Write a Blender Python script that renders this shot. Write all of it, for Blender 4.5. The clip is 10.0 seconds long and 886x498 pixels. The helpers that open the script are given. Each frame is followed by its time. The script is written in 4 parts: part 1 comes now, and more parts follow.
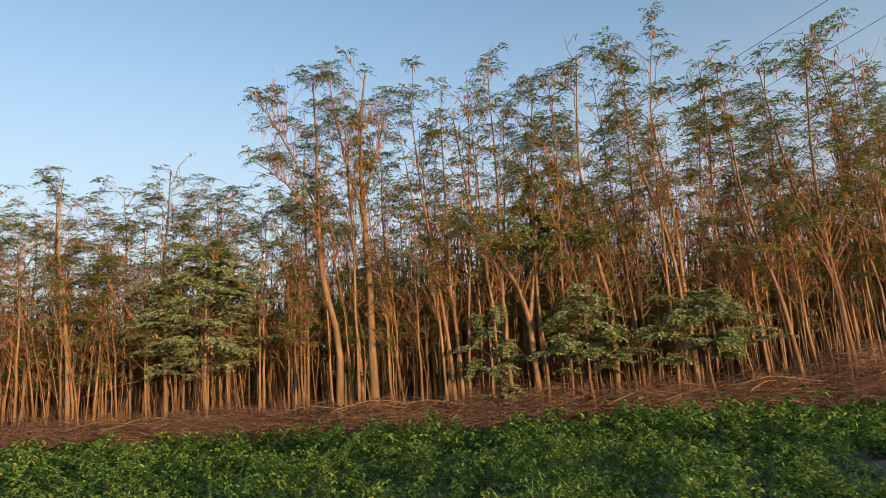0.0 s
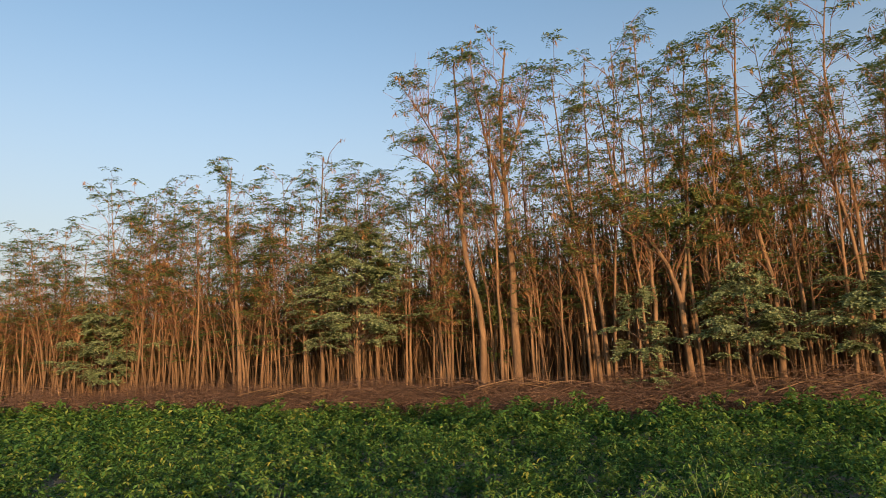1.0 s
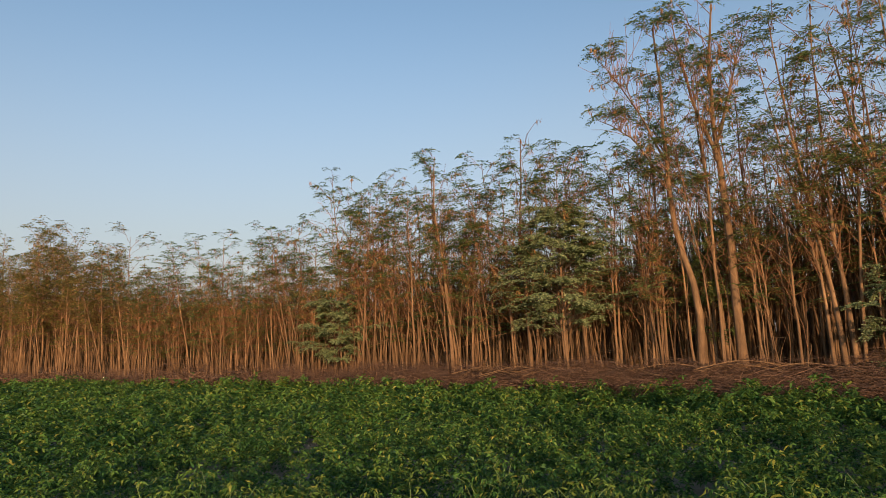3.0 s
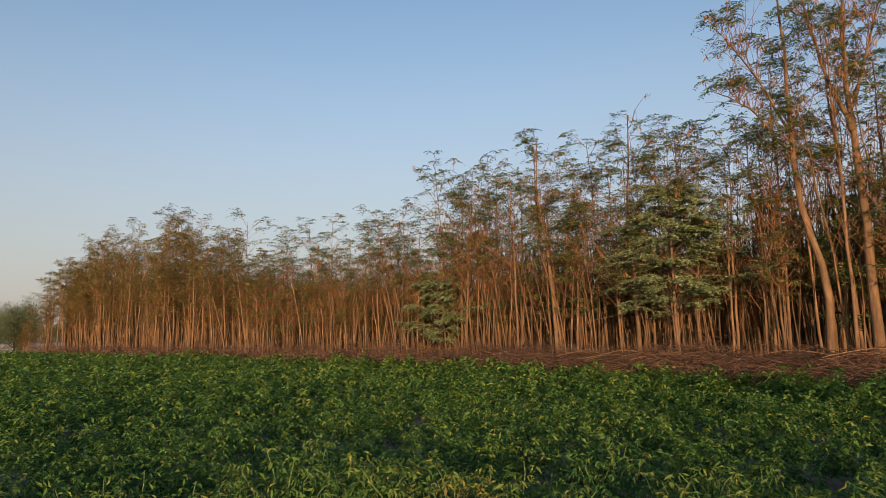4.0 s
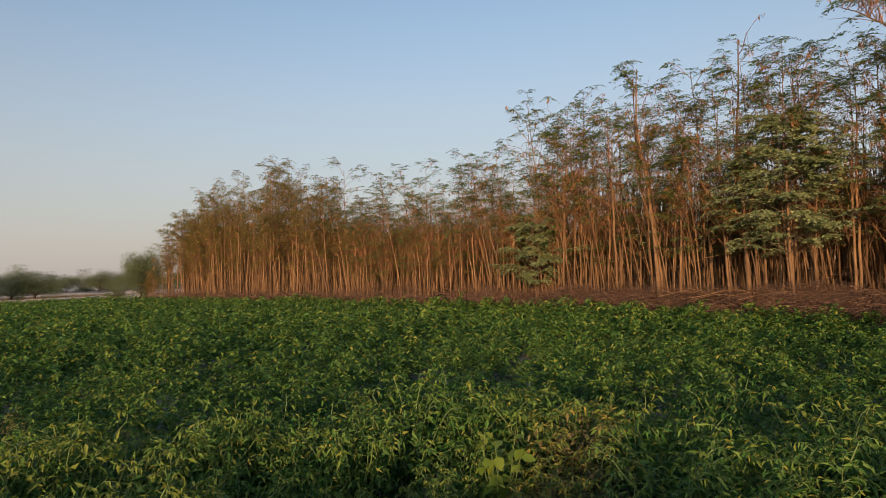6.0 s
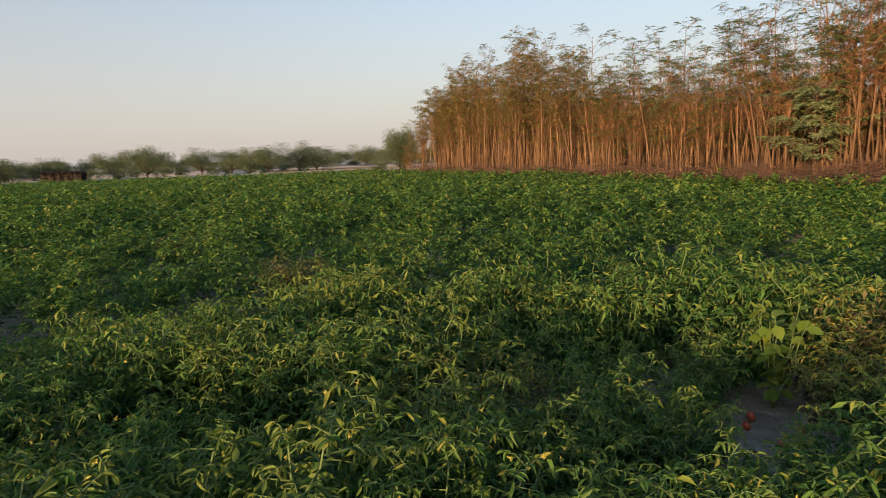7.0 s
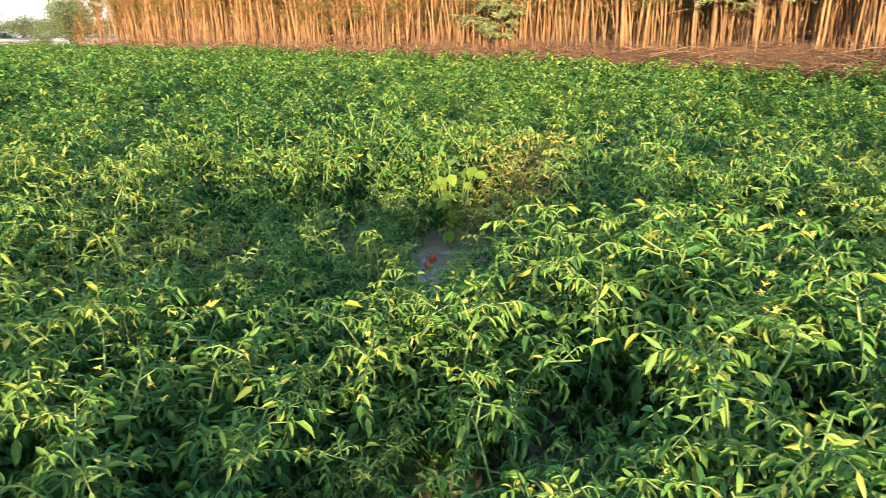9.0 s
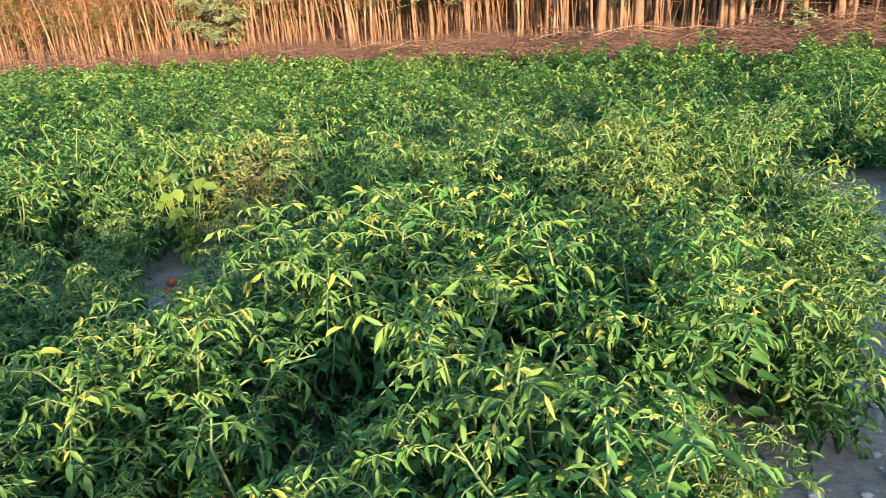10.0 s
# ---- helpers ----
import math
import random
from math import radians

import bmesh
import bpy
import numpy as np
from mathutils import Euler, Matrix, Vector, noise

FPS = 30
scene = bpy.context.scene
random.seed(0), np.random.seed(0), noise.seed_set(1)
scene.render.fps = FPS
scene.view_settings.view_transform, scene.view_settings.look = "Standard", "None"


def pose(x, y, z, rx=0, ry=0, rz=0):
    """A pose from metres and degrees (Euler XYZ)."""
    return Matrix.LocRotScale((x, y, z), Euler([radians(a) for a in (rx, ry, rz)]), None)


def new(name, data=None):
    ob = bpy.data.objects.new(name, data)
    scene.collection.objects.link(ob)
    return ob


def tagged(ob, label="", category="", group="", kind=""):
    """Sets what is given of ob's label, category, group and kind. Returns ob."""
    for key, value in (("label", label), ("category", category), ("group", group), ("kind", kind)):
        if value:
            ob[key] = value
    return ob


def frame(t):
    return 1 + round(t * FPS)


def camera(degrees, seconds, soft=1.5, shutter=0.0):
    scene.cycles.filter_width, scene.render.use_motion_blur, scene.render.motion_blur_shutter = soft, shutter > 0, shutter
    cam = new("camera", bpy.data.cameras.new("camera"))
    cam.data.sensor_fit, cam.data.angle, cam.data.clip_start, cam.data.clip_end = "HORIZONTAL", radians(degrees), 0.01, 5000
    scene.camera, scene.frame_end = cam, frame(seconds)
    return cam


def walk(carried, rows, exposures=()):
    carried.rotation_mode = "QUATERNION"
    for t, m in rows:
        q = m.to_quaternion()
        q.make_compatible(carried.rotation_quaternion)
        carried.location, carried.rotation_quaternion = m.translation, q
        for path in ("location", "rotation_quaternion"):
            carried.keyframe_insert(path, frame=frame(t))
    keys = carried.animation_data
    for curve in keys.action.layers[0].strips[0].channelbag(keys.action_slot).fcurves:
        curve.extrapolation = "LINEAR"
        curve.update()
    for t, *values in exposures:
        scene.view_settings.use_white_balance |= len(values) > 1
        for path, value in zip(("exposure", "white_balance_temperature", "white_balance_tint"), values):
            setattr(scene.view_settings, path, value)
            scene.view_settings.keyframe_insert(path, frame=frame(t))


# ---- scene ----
cam = camera(70.07, 10.0, soft=0.75, shutter=0.1)
PATH = [
    (0.0, 0.006, -0.016, 1.594, 100.20, 4.06, 0.85),
    (0.5, -0.038, 0.011, 1.596, 100.40, 4.04, 5.61),
    (1.0, -0.119, 0.016, 1.570, 99.16, 2.47, 13.15),
    (1.5, -0.165, 0.024, 1.566, 98.63, 1.99, 19.11),
    (2.0, -0.204, 0.001, 1.568, 98.25, 2.59, 25.31),
    (2.2, -0.213, -0.015, 1.567, 98.22, 3.29, 26.86),
    (3.3, -0.269, -0.080, 1.562, 98.03, 2.14, 33.49),
    (3.5, -0.285, -0.083, 1.554, 97.81, 2.13, 35.64),
    (4.0, -0.321, -0.112, 1.545, 96.98, 1.78, 40.11),
    (4.5, -0.343, -0.128, 1.536, 95.54, 2.04, 43.87),
    (5.0, -0.360, -0.141, 1.530, 94.72, 1.91, 46.65),
    (5.2, -0.359, -0.149, 1.529, 95.25, 2.48, 45.93),
    (6.3, -0.425, -0.344, 1.431, 88.64, 2.06, 52.66),
    (6.5, -0.427, -0.379, 1.404, 85.34, 2.03, 57.84),
    (7.0, -0.474, -0.423, 1.365, 81.99, 2.02, 69.86),
    (7.5, -0.489, -0.456, 1.315, 79.21, 1.25, 76.19),
    (8.0, -0.487, -0.451, 1.291, 76.33, 0.85, 73.86),
    (8.5, -0.465, -0.374, 1.254, 73.68, 0.48, 61.51),
    (9.0, -0.415, -0.284, 1.231, 70.95, 0.74, 44.60),
    (9.5, -0.371, -0.227, 1.214, 71.07, 1.45, 31.67),
    (10.0, -0.320, -0.198, 1.200, 70.21, 3.57, 21.97),
]
walk(cam, [(t, pose(*p)) for t, *p in PATH],
     exposures=[(0.0, 1.25, 6600, 11), (1.0, 1.08, 6550, 12), (2.0, 0.9, 6500, 12), (3.5, 0.83, 6450, 14), (5.0, 0.77, 6550, 15), (6.5, 0.92, 6600, 15), (7.5, 1.58, 6750, 8), (8.0, 2.12, 6950, -6), (8.5, 2.62, 6600, -4), (9.0, 2.88, 6100, 0), (9.5, 2.92, 5600, 8), (10.0, 2.82, 5450, 11)])

# ---- light: a low evening sun behind the camera, clear sky ----
SUN_FROM = Vector((0.62, -0.78, 0.0)).normalized()
SUN_UP = radians(6.5)
world = bpy.data.worlds.new("evening_sky")
scene.world = world
world.use_nodes = True
wn = world.node_tree.nodes
sky = wn.new("ShaderNodeTexSky")
sky.sky_type, sky.sun_disc = "NISHITA", False
sky.sun_elevation = SUN_UP
sky.sun_rotation = math.atan2(SUN_FROM.x, SUN_FROM.y)
sky.air_density, sky.dust_density, sky.ozone_density = 1.0, 1.5, 1.7
# dusty haze that pales the sky towards the horizon, all round
up = wn.new("ShaderNodeSeparateXYZ")
world.node_tree.links.new(wn.new("ShaderNodeTexCoord").outputs["Generated"], up.inputs[0])
thin = wn.new("ShaderNodeMapRange")
thin.interpolation_type = "SMOOTHSTEP"
for key, value in (("From Min", -0.08), ("From Max", 0.55), ("To Min", 0.9), ("To Max", 0.0)):
    thin.inputs[key].default_value = value
world.node_tree.links.new(up.outputs["Z"], thin.inputs["Value"])
haze = wn.new("ShaderNodeMix")
haze.data_type = "RGBA"
haze.inputs[7].default_value = (1.85, 1.72, 1.68, 1.0)
world.node_tree.links.new(thin.outputs["Result"], haze.inputs[0])
world.node_tree.links.new(sky.outputs["Color"], haze.inputs[6])
world.node_tree.links.new(haze.outputs[2], wn["Background"].inputs["Color"])
wn["Background"].inputs["Strength"].default_value = 0.15
sun = new("sun", bpy.data.lights.new("sun", "SUN"))
sun.data.energy, sun.data.angle, sun.data.color = 3.0, radians(2.0), (1.0, 0.62, 0.33)
to_sun = Vector((SUN_FROM.x * math.cos(SUN_UP), SUN_FROM.y * math.cos(SUN_UP), math.sin(SUN_UP)))
sun.matrix_world = Matrix.Translation((0, 0, 60)) @ to_sun.to_track_quat("Z", "Y").to_matrix().to_4x4()


# ---- materials ----
def ramp_into(nt, fac, stops, interpolation="LINEAR"):
    n = nt.nodes.new("ShaderNodeValToRGB")
    n.color_ramp.interpolation = interpolation
    while len(n.color_ramp.elements) < len(stops):
        n.color_ramp.elements.new(0.5)
    for e, (p, c) in zip(n.color_ramp.elements, stops):
        e.position, e.color = p, (*c, 1)
    nt.links.new(fac, n.inputs["Fac"])
    return n.outputs["Color"]


def noise_of(nt, scale, detail=4.0, rough=0.6, stretch=None):
    co = nt.nodes.new("ShaderNodeTexCoord").outputs["Object"]
    if stretch:
        mp = nt.nodes.new("ShaderNodeMapping")
        mp.inputs["Scale"].default_value = stretch
        nt.links.new(co, mp.inputs["Vector"])
        co = mp.outputs["Vector"]
    n = nt.nodes.new("ShaderNodeTexNoise")
    n.inputs["Scale"].default_value, n.inputs["Detail"].default_value, n.inputs["Roughness"].default_value = scale, detail, rough
    nt.links.new(co, n.inputs["Vector"])
    return n.outputs["Fac"]


def mixed(nt, a, b, fac, kind="MIX"):
    n = nt.nodes.new("ShaderNodeMix")
    n.data_type, n.blend_type = "RGBA", kind
    for value, key in ((a, 6), (b, 7), (fac, 0)):
        if isinstance(value, (int, float)):
            n.inputs[key].default_value = value
        elif isinstance(value, tuple):
            n.inputs[key].default_value = (*value, 1)
        else:
            nt.links.new(value, n.inputs[key])
    return n.outputs[2]


def blank(name, rough=0.8):
    m = bpy.data.materials.new(name)
    m.use_nodes = True
    m.node_tree.nodes["Principled BSDF"].inputs["Roughness"].default_value = rough
    return m, m.node_tree, m.node_tree.nodes["Principled BSDF"]


def bumped(nt, bsdf, height, strength, distance):
    b = nt.nodes.new("ShaderNodeBump")
    b.inputs["Strength"].default_value, b.inputs["Distance"].default_value = strength, distance
    nt.links.new(height, b.inputs["Height"])
    nt.links.new(b.outputs["Normal"], bsdf.inputs["Normal"])


def leaf_material(name, stops, through_light=0.3, rough=0.55, plant_shift=0.0, shift_to=(0.3, 0.28, 0.05), field_shift=0.0, gloss=0.15):
    """Leaves vary one by one, and a little from plant to plant."""
    m, nt, bsdf = blank(name, rough)
    island = nt.nodes.new("ShaderNodeNewGeometry").outputs["Random Per Island"]
    col = ramp_into(nt, island, stops)
    if plant_shift:
        info = nt.nodes.new("ShaderNodeObjectInfo").outputs["Random"]
        sq = nt.nodes.new("ShaderNodeMath")
        sq.operation = "POWER"
        nt.links.new(info, sq.inputs[0])
        sq.inputs[1].default_value = 2.0
        sc = nt.nodes.new("ShaderNodeMath")
        sc.operation = "MULTIPLY"
        nt.links.new(sq.outputs[0], sc.inputs[0])
        sc.inputs[1].default_value = plant_shift
        col = mixed(nt, col, shift_to, sc.outputs[0])
    if field_shift:
        spots = ramp_into(nt, noise_of(nt, 1.6, 3.0), [(0.52, (0, 0, 0)), (0.72, (field_shift,) * 3)])
        col = mixed(nt, col, (0.20, 0.265, 0.065), spots)
    patch = ramp_into(nt, noise_of(nt, 1.3, 2.0), [(0.35, (0.75, 0.8, 0.7)), (0.65, (1.15, 1.1, 1.0))])
    col = mixed(nt, col, patch, 1.0, "MULTIPLY")
    nt.links.new(col, bsdf.inputs["Base Color"])
    bsdf.inputs["Specular IOR Level"].default_value = gloss
    tr = nt.nodes.new("ShaderNodeBsdfTranslucent")
    nt.links.new(mixed(nt, col, (1.0, 1.0, 0.35), 0.25, "MULTIPLY"), tr.inputs["Color"])
    mx = nt.nodes.new("ShaderNodeMixShader")
    mx.inputs[0].default_value = through_light
    nt.links.new(bsdf.outputs[0], mx.inputs[1])
    nt.links.new(tr.outputs[0], mx.inputs[2])
    nt.links.new(mx.outputs[0], nt.nodes["Material Output"].inputs["Surface"])
    return m


def bark_material(name, dark, mid, light, per_island=0.0):
    m, nt, bsdf = blank(name, 0.9)
    grain = noise_of(nt, 9.0, 5.0, 0.7, (1.0, 1.0, 0.18))
    col = ramp_into(nt, grain, [(0.3, dark), (0.52, mid), (0.75, light)])
    blotch = ramp_into(nt, noise_of(nt, 1.1, 3.0), [(0.35, (0.7, 0.68, 0.66)), (0.65, (1.12, 1.08, 1.0))])
    col = mixed(nt, col, blotch, 1.0, "MULTIPLY")
    info = nt.nodes.new("ShaderNodeObjectInfo").outputs["Random"]
    col = mixed(nt, col, ramp_into(nt, info, [(0.0, (0.7, 0.66, 0.62)), (1.0, (1.2, 1.15, 1.1))]), 1.0, "MULTIPLY")
    if per_island:
        isl = nt.nodes.new("ShaderNodeNewGeometry").outputs["Random Per Island"]
        col = mixed(nt, col, ramp_into(nt, isl, [(0.0, (0.45, 0.42, 0.42)), (0.6, (1.0, 1.0, 1.0)), (1.0, (1.5, 1.45, 1.4))]), per_island, "MULTIPLY")
    nt.links.new(col, bsdf.inputs["Base Color"])
    bumped(nt, bsdf, grain, 0.6, 0.01)
    return m


def soil_material():
    m, nt, bsdf = blank("dry_soil", 0.95)
    fine = noise_of(nt, 26.0, 9.0, 0.75)
    lumps = noise_of(nt, 7.0, 6.0, 0.65)
    col = ramp_into(nt, fine, [(0.3, (0.22, 0.20, 0.168)), (0.55, (0.33, 0.30, 0.255)), (0.8, (0.44, 0.405, 0.35))])
    col = mixed(nt, col, ramp_into(nt, lumps, [(0.35, (0.72, 0.70, 0.68)), (0.62, (1.1, 1.08, 1.05))]), 1.0, "MULTIPLY")
    wide = ramp_into(nt, noise_of(nt, 0.35, 4.0), [(0.35, (0.8, 0.78, 0.74)), (0.65, (1.1, 1.06, 1.0))])
    col = mixed(nt, col, wide, 1.0, "MULTIPLY")
    nt.links.new(col, bsdf.inputs["Base Color"])
    add = nt.nodes.new("ShaderNodeMath")
    add.operation = "MULTIPLY_ADD"
    add.inputs[1].default_value = 2.5
    nt.links.new(lumps, add.inputs[0])
    nt.links.new(fine, add.inputs[2])
    bumped(nt, bsdf, add.outputs[0], 0.9, 0.03)
    return m


def plain_material(name, color, rough=0.7, vary=0.25, scale=6.0, metallic=0.0):
    m, nt, bsdf = blank(name, rough)
    n = noise_of(nt, scale, 5.0)
    lo, hi = tuple(c * (1 - vary) for c in color), tuple(min(1, c * (1 + vary)) for c in color)
    nt.links.new(ramp_into(nt, n, [(0.3, lo), (0.7, hi)]), bsdf.inputs["Base Color"])
    bsdf.inputs["Metallic"].default_value = metallic
    bumped(nt, bsdf, n, 0.2, 0.01)
    return m


SOIL = soil_material()
# upper leaves paler as young growth; lower ones darkened further for shade in hollows
MATURE_SHADED_LEAF = leaf_material("mature_shaded_tomato_leaf", [(0.0, (0.022, 0.070, 0.024)), (0.5, (0.046, 0.132, 0.036)), (0.9, (0.086, 0.19, 0.048)), (1.0, (0.16, 0.22, 0.055))], 0.26, 0.5, 0.3, (0.085, 0.155, 0.036), gloss=0.2)
YOUNG_LIT_LEAF = leaf_material("young_lit_tomato_leaf", [(0.0, (0.052, 0.158, 0.042)), (0.45, (0.096, 0.24, 0.054)), (0.8, (0.17, 0.305, 0.068)), (1.0, (0.36, 0.35, 0.08))], 0.34, 0.5, 0.75, (0.25, 0.29, 0.065), field_shift=0.4, gloss=0.25)
# same pair for the crop: lit young tips, hollow shade in the mature colour
CROP_SHADED_LEAF = leaf_material("mature_shaded_crop_leaf", [(0.0, (0.022, 0.070, 0.024)), (0.5, (0.046, 0.132, 0.036)), (0.9, (0.086, 0.19, 0.048)), (1.0, (0.16, 0.22, 0.055))], 0.26, 0.5, gloss=0.2)
CROP_LIT_TIP = leaf_material("young_lit_crop_leaf", [(0.0, (0.06, 0.162, 0.042)), (0.45, (0.115, 0.248, 0.054)), (0.8, (0.185, 0.305, 0.066)), (1.0, (0.33, 0.335, 0.07))], 0.34, 0.5, field_shift=0.45, gloss=0.25)
WILTING_LEAF = leaf_material("wilting_tomato_leaf", [(0.0, (0.075, 0.10, 0.045)), (0.5, (0.15, 0.165, 0.07)), (1.0, (0.27, 0.245, 0.11))], 0.25, 0.75)
BROAD_LEAF = leaf_material("broad_weed_leaf", [(0.0, (0.10, 0.185, 0.035)), (0.6, (0.17, 0.255, 0.045)), (1.0, (0.26, 0.305, 0.055))], 0.3, 0.5)
AILING_LEAF = leaf_material("yellowing_tomato_leaf", [(0.0, (0.12, 0.20, 0.05)), (0.5, (0.24, 0.28, 0.07)), (1.0, (0.42, 0.35, 0.09))], 0.3, 0.6)
DRY_LEAF = leaf_material("withered_leaf", [(0.0, (0.07, 0.062, 0.038)), (0.5, (0.15, 0.128, 0.068)), (1.0, (0.26, 0.24, 0.12))], 0.2, 0.8)
TREE_LEAF = leaf_material("feathery_tree_leaf", [(0.0, (0.085, 0.155, 0.068)), (0.5, (0.155, 0.245, 0.095)), (0.85, (0.25, 0.31, 0.11)), (1.0, (0.40, 0.33, 0.11))], 0.4, 0.6, 0.25, (0.25, 0.215, 0.06))
# tree leaf again, golden low sunlight put into its colour for the far rows
SUN_TINTED_LEAF = leaf_material("sun_tinted_tree_leaf", [(0.0, (0.112, 0.14, 0.0504)), (0.5, (0.246, 0.235, 0.084)), (0.85, (0.381, 0.314, 0.112)), (1.0, (0.504, 0.37, 0.134))], 0.5, 0.6)
YELLOW_LEAF = leaf_material("yellowing_tree_leaf", [(0.0, (0.096, 0.12, 0.024)), (0.5, (0.216, 0.216, 0.036)), (1.0, (0.384, 0.3, 0.048))], 0.35, 0.6)
BUSH_LEAF = leaf_material("grey_green_bush_leaf", [(0.0, (0.125, 0.18, 0.095)), (0.6, (0.22, 0.29, 0.15)), (1.0, (0.34, 0.385, 0.21))], 0.25, 0.65)
# paled and greyed in base colour to stand for haze over the distance
FAR_LEAF = leaf_material("hazed_acacia_leaf", [(0.0, (0.075, 0.108, 0.068)), (0.6, (0.13, 0.172, 0.10)), (1.0, (0.19, 0.23, 0.125))], 0.3, 0.7)
POD = leaf_material("dry_seed_pod", [(0.0, (0.138, 0.069, 0.0345)), (0.5, (0.299, 0.161, 0.069)), (1.0, (0.483, 0.31, 0.138))], 0.25, 0.7)
BARK = bark_material("pale_bark", (0.09, 0.056, 0.033), (0.235, 0.154, 0.087), (0.40, 0.275, 0.16))
TWIG = bark_material("twig_bark", (0.14, 0.072, 0.038), (0.29, 0.158, 0.082), (0.44, 0.27, 0.145))
DARK_BARK = bark_material("dark_acacia_bark", (0.04, 0.032, 0.027), (0.085, 0.068, 0.055), (0.14, 0.115, 0.09))
BRUSH = bark_material("dead_brush", (0.0918, 0.0582, 0.0437), (0.19, 0.125, 0.0918), (0.297, 0.213, 0.159), 0.9)
STEM = plain_material("green_stem", (0.12, 0.19, 0.055), 0.7)
FLOWER = plain_material("yellow_petal", (0.40, 0.37, 0.06), 0.7, 0.1)
GREEN_FRUIT = plain_material("green_tomato_skin", (0.20, 0.27, 0.06), 0.3, 0.15)
RED_FRUIT = plain_material("red_tomato_skin", (0.42, 0.07, 0.03), 0.3, 0.15)
CLOD = plain_material("soil_clod", (0.31, 0.28, 0.24), 0.95, 0.35, 20)


# ---- mesh helpers ----
def mesh_of(name, verts, faces, material, smooth=True, second=None, takes_second=None):
    """A mesh from an array of corners and arrays of faces, all of 3 or of 4 corners each; some faces may take a second material."""
    me = bpy.data.meshes.new(name)
    verts = np.asarray(verts, np.float32).reshape(-1, 3)
    groups = [np.asarray(f, np.int32) for f in (faces if isinstance(faces, list) else [faces]) if len(f)]
    loops = np.concatenate([g.ravel() for g in groups])
    sizes = np.concatenate([np.full(len(g), g.shape[1], np.int32) for g in groups])
    starts = np.concatenate([[0], np.cumsum(sizes)[:-1]]).astype(np.int32)
    me.vertices.add(len(verts))
    me.vertices.foreach_set("co", verts.ravel())
    me.loops.add(len(loops))
    me.loops.foreach_set("vertex_index", loops)
    me.polygons.add(len(sizes))
    me.polygons.foreach_set("loop_start", starts)
    me.polygons.foreach_set("use_smooth", np.full(len(sizes), smooth))
    me.materials.append(material)
    if second:
        me.materials.append(second)
        me.polygons.foreach_set("material_index", takes_second.astype(np.int32))
    me.update(calc_edges=True)
    return me


def unit(v):
    return v / np.maximum(np.linalg.norm(v, axis=-1, keepdims=True), 1e-9)


def tubes(paths, radii, sides=5):
    """Tubes along polylines: paths (n, m, 3), radii (n, m). Corners and four-sided faces."""
    paths, radii = np.asarray(paths, float), np.asarray(radii, float)
    n, m, _ = paths.shape
    along = np.empty_like(paths)
    along[:, 1:-1] = paths[:, 2:] - paths[:, :-2]
    along[:, 0], along[:, -1] = paths[:, 1] - paths[:, 0], paths[:, -1] - paths[:, -2]
    along = unit(along)
    ref = np.where(np.abs(along[:, :1, 2:3]) > 0.8, np.array([1.0, 0.1, 0]), np.array([0.1, 0, 1.0]))
    a = unit(np.cross(along, np.broadcast_to(ref, along.shape)))
    b = np.cross(along, a)
    ang = np.arange(sides) * 2 * np.pi / sides
    ring = a[:, :, None] * np.cos(ang)[:, None] + b[:, :, None] * np.sin(ang)[:, None]
    v = paths[:, :, None] + ring * radii[:, :, None, None]
    i = np.arange(n)[:, None, None] * m * sides
    j = np.arange(m - 1)[None, :, None] * sides
    k = np.arange(sides)[None, None, :]
    k2 = (k + 1) % sides
    f = np.stack([i + j + k, i + j + k2, i + j + sides + k2, i + j + sides + k], -1).reshape(-1, 4)
    return v.reshape(-1, 3), f


def blades(p, d, u, length, width, fold=0.25, droop=0.25):
    """Folded leaves, four triangles each: from p along d, u is the upper side."""
    n = len(p)
    d = unit(d)
    s = unit(np.cross(d, u))
    u = np.cross(s, d)
    length, width = np.broadcast_to(length, n)[:, None], np.broadcast_to(width, n)[:, None]
    mid = p + d * length * 0.45 - u * width * fold
    left = p + d * length * 0.42 - s * width * 0.5 + u * width * fold * 0.5
    right = p + d * length * 0.42 + s * width * 0.5 + u * width * fold * 0.5
    tip = p + d * length - u * length * droop
    v = np.stack([p, left, mid, right, tip], 1).reshape(-1, 3)
    i = np.arange(n)[:, None] * 5
    f = np.concatenate([i + [0, 2, 1], i + [0, 3, 2], i + [1, 2, 4], i + [2, 3, 4]])
    return v, f


def long_blades(p, d, u, length, width, fold=0.3, droop=0.35):
    """Finer folded and bent leaves, eight triangles each."""
    n = len(p)
    d = unit(d)
    s = unit(np.cross(d, u))
    u = np.cross(s, d)
    length, width = np.broadcast_to(length, n)[:, None], np.broadcast_to(width, n)[:, None]
    rows = [p]
    for at, wide in ((0.3, 0.46), (0.65, 0.38)):
        c = p + d * length * at - u * length * droop * at * at
        rows += [c - s * width * wide + u * width * fold, c - u * width * fold * 0.3, c + s * width * wide + u * width * fold]
    rows.append(p + d * length * 0.97 - u * length * droop)
    v = np.stack(rows, 1).reshape(-1, 3)
    i = np.arange(n)[:, None] * 8
    t = np.concatenate([i + [0, 2, 1], i + [0, 3, 2], i + [4, 5, 7], i + [5, 6, 7]])
    q = np.concatenate([i + [1, 2, 5, 4], i + [2, 3, 6, 5]])
    return v, [t, q]


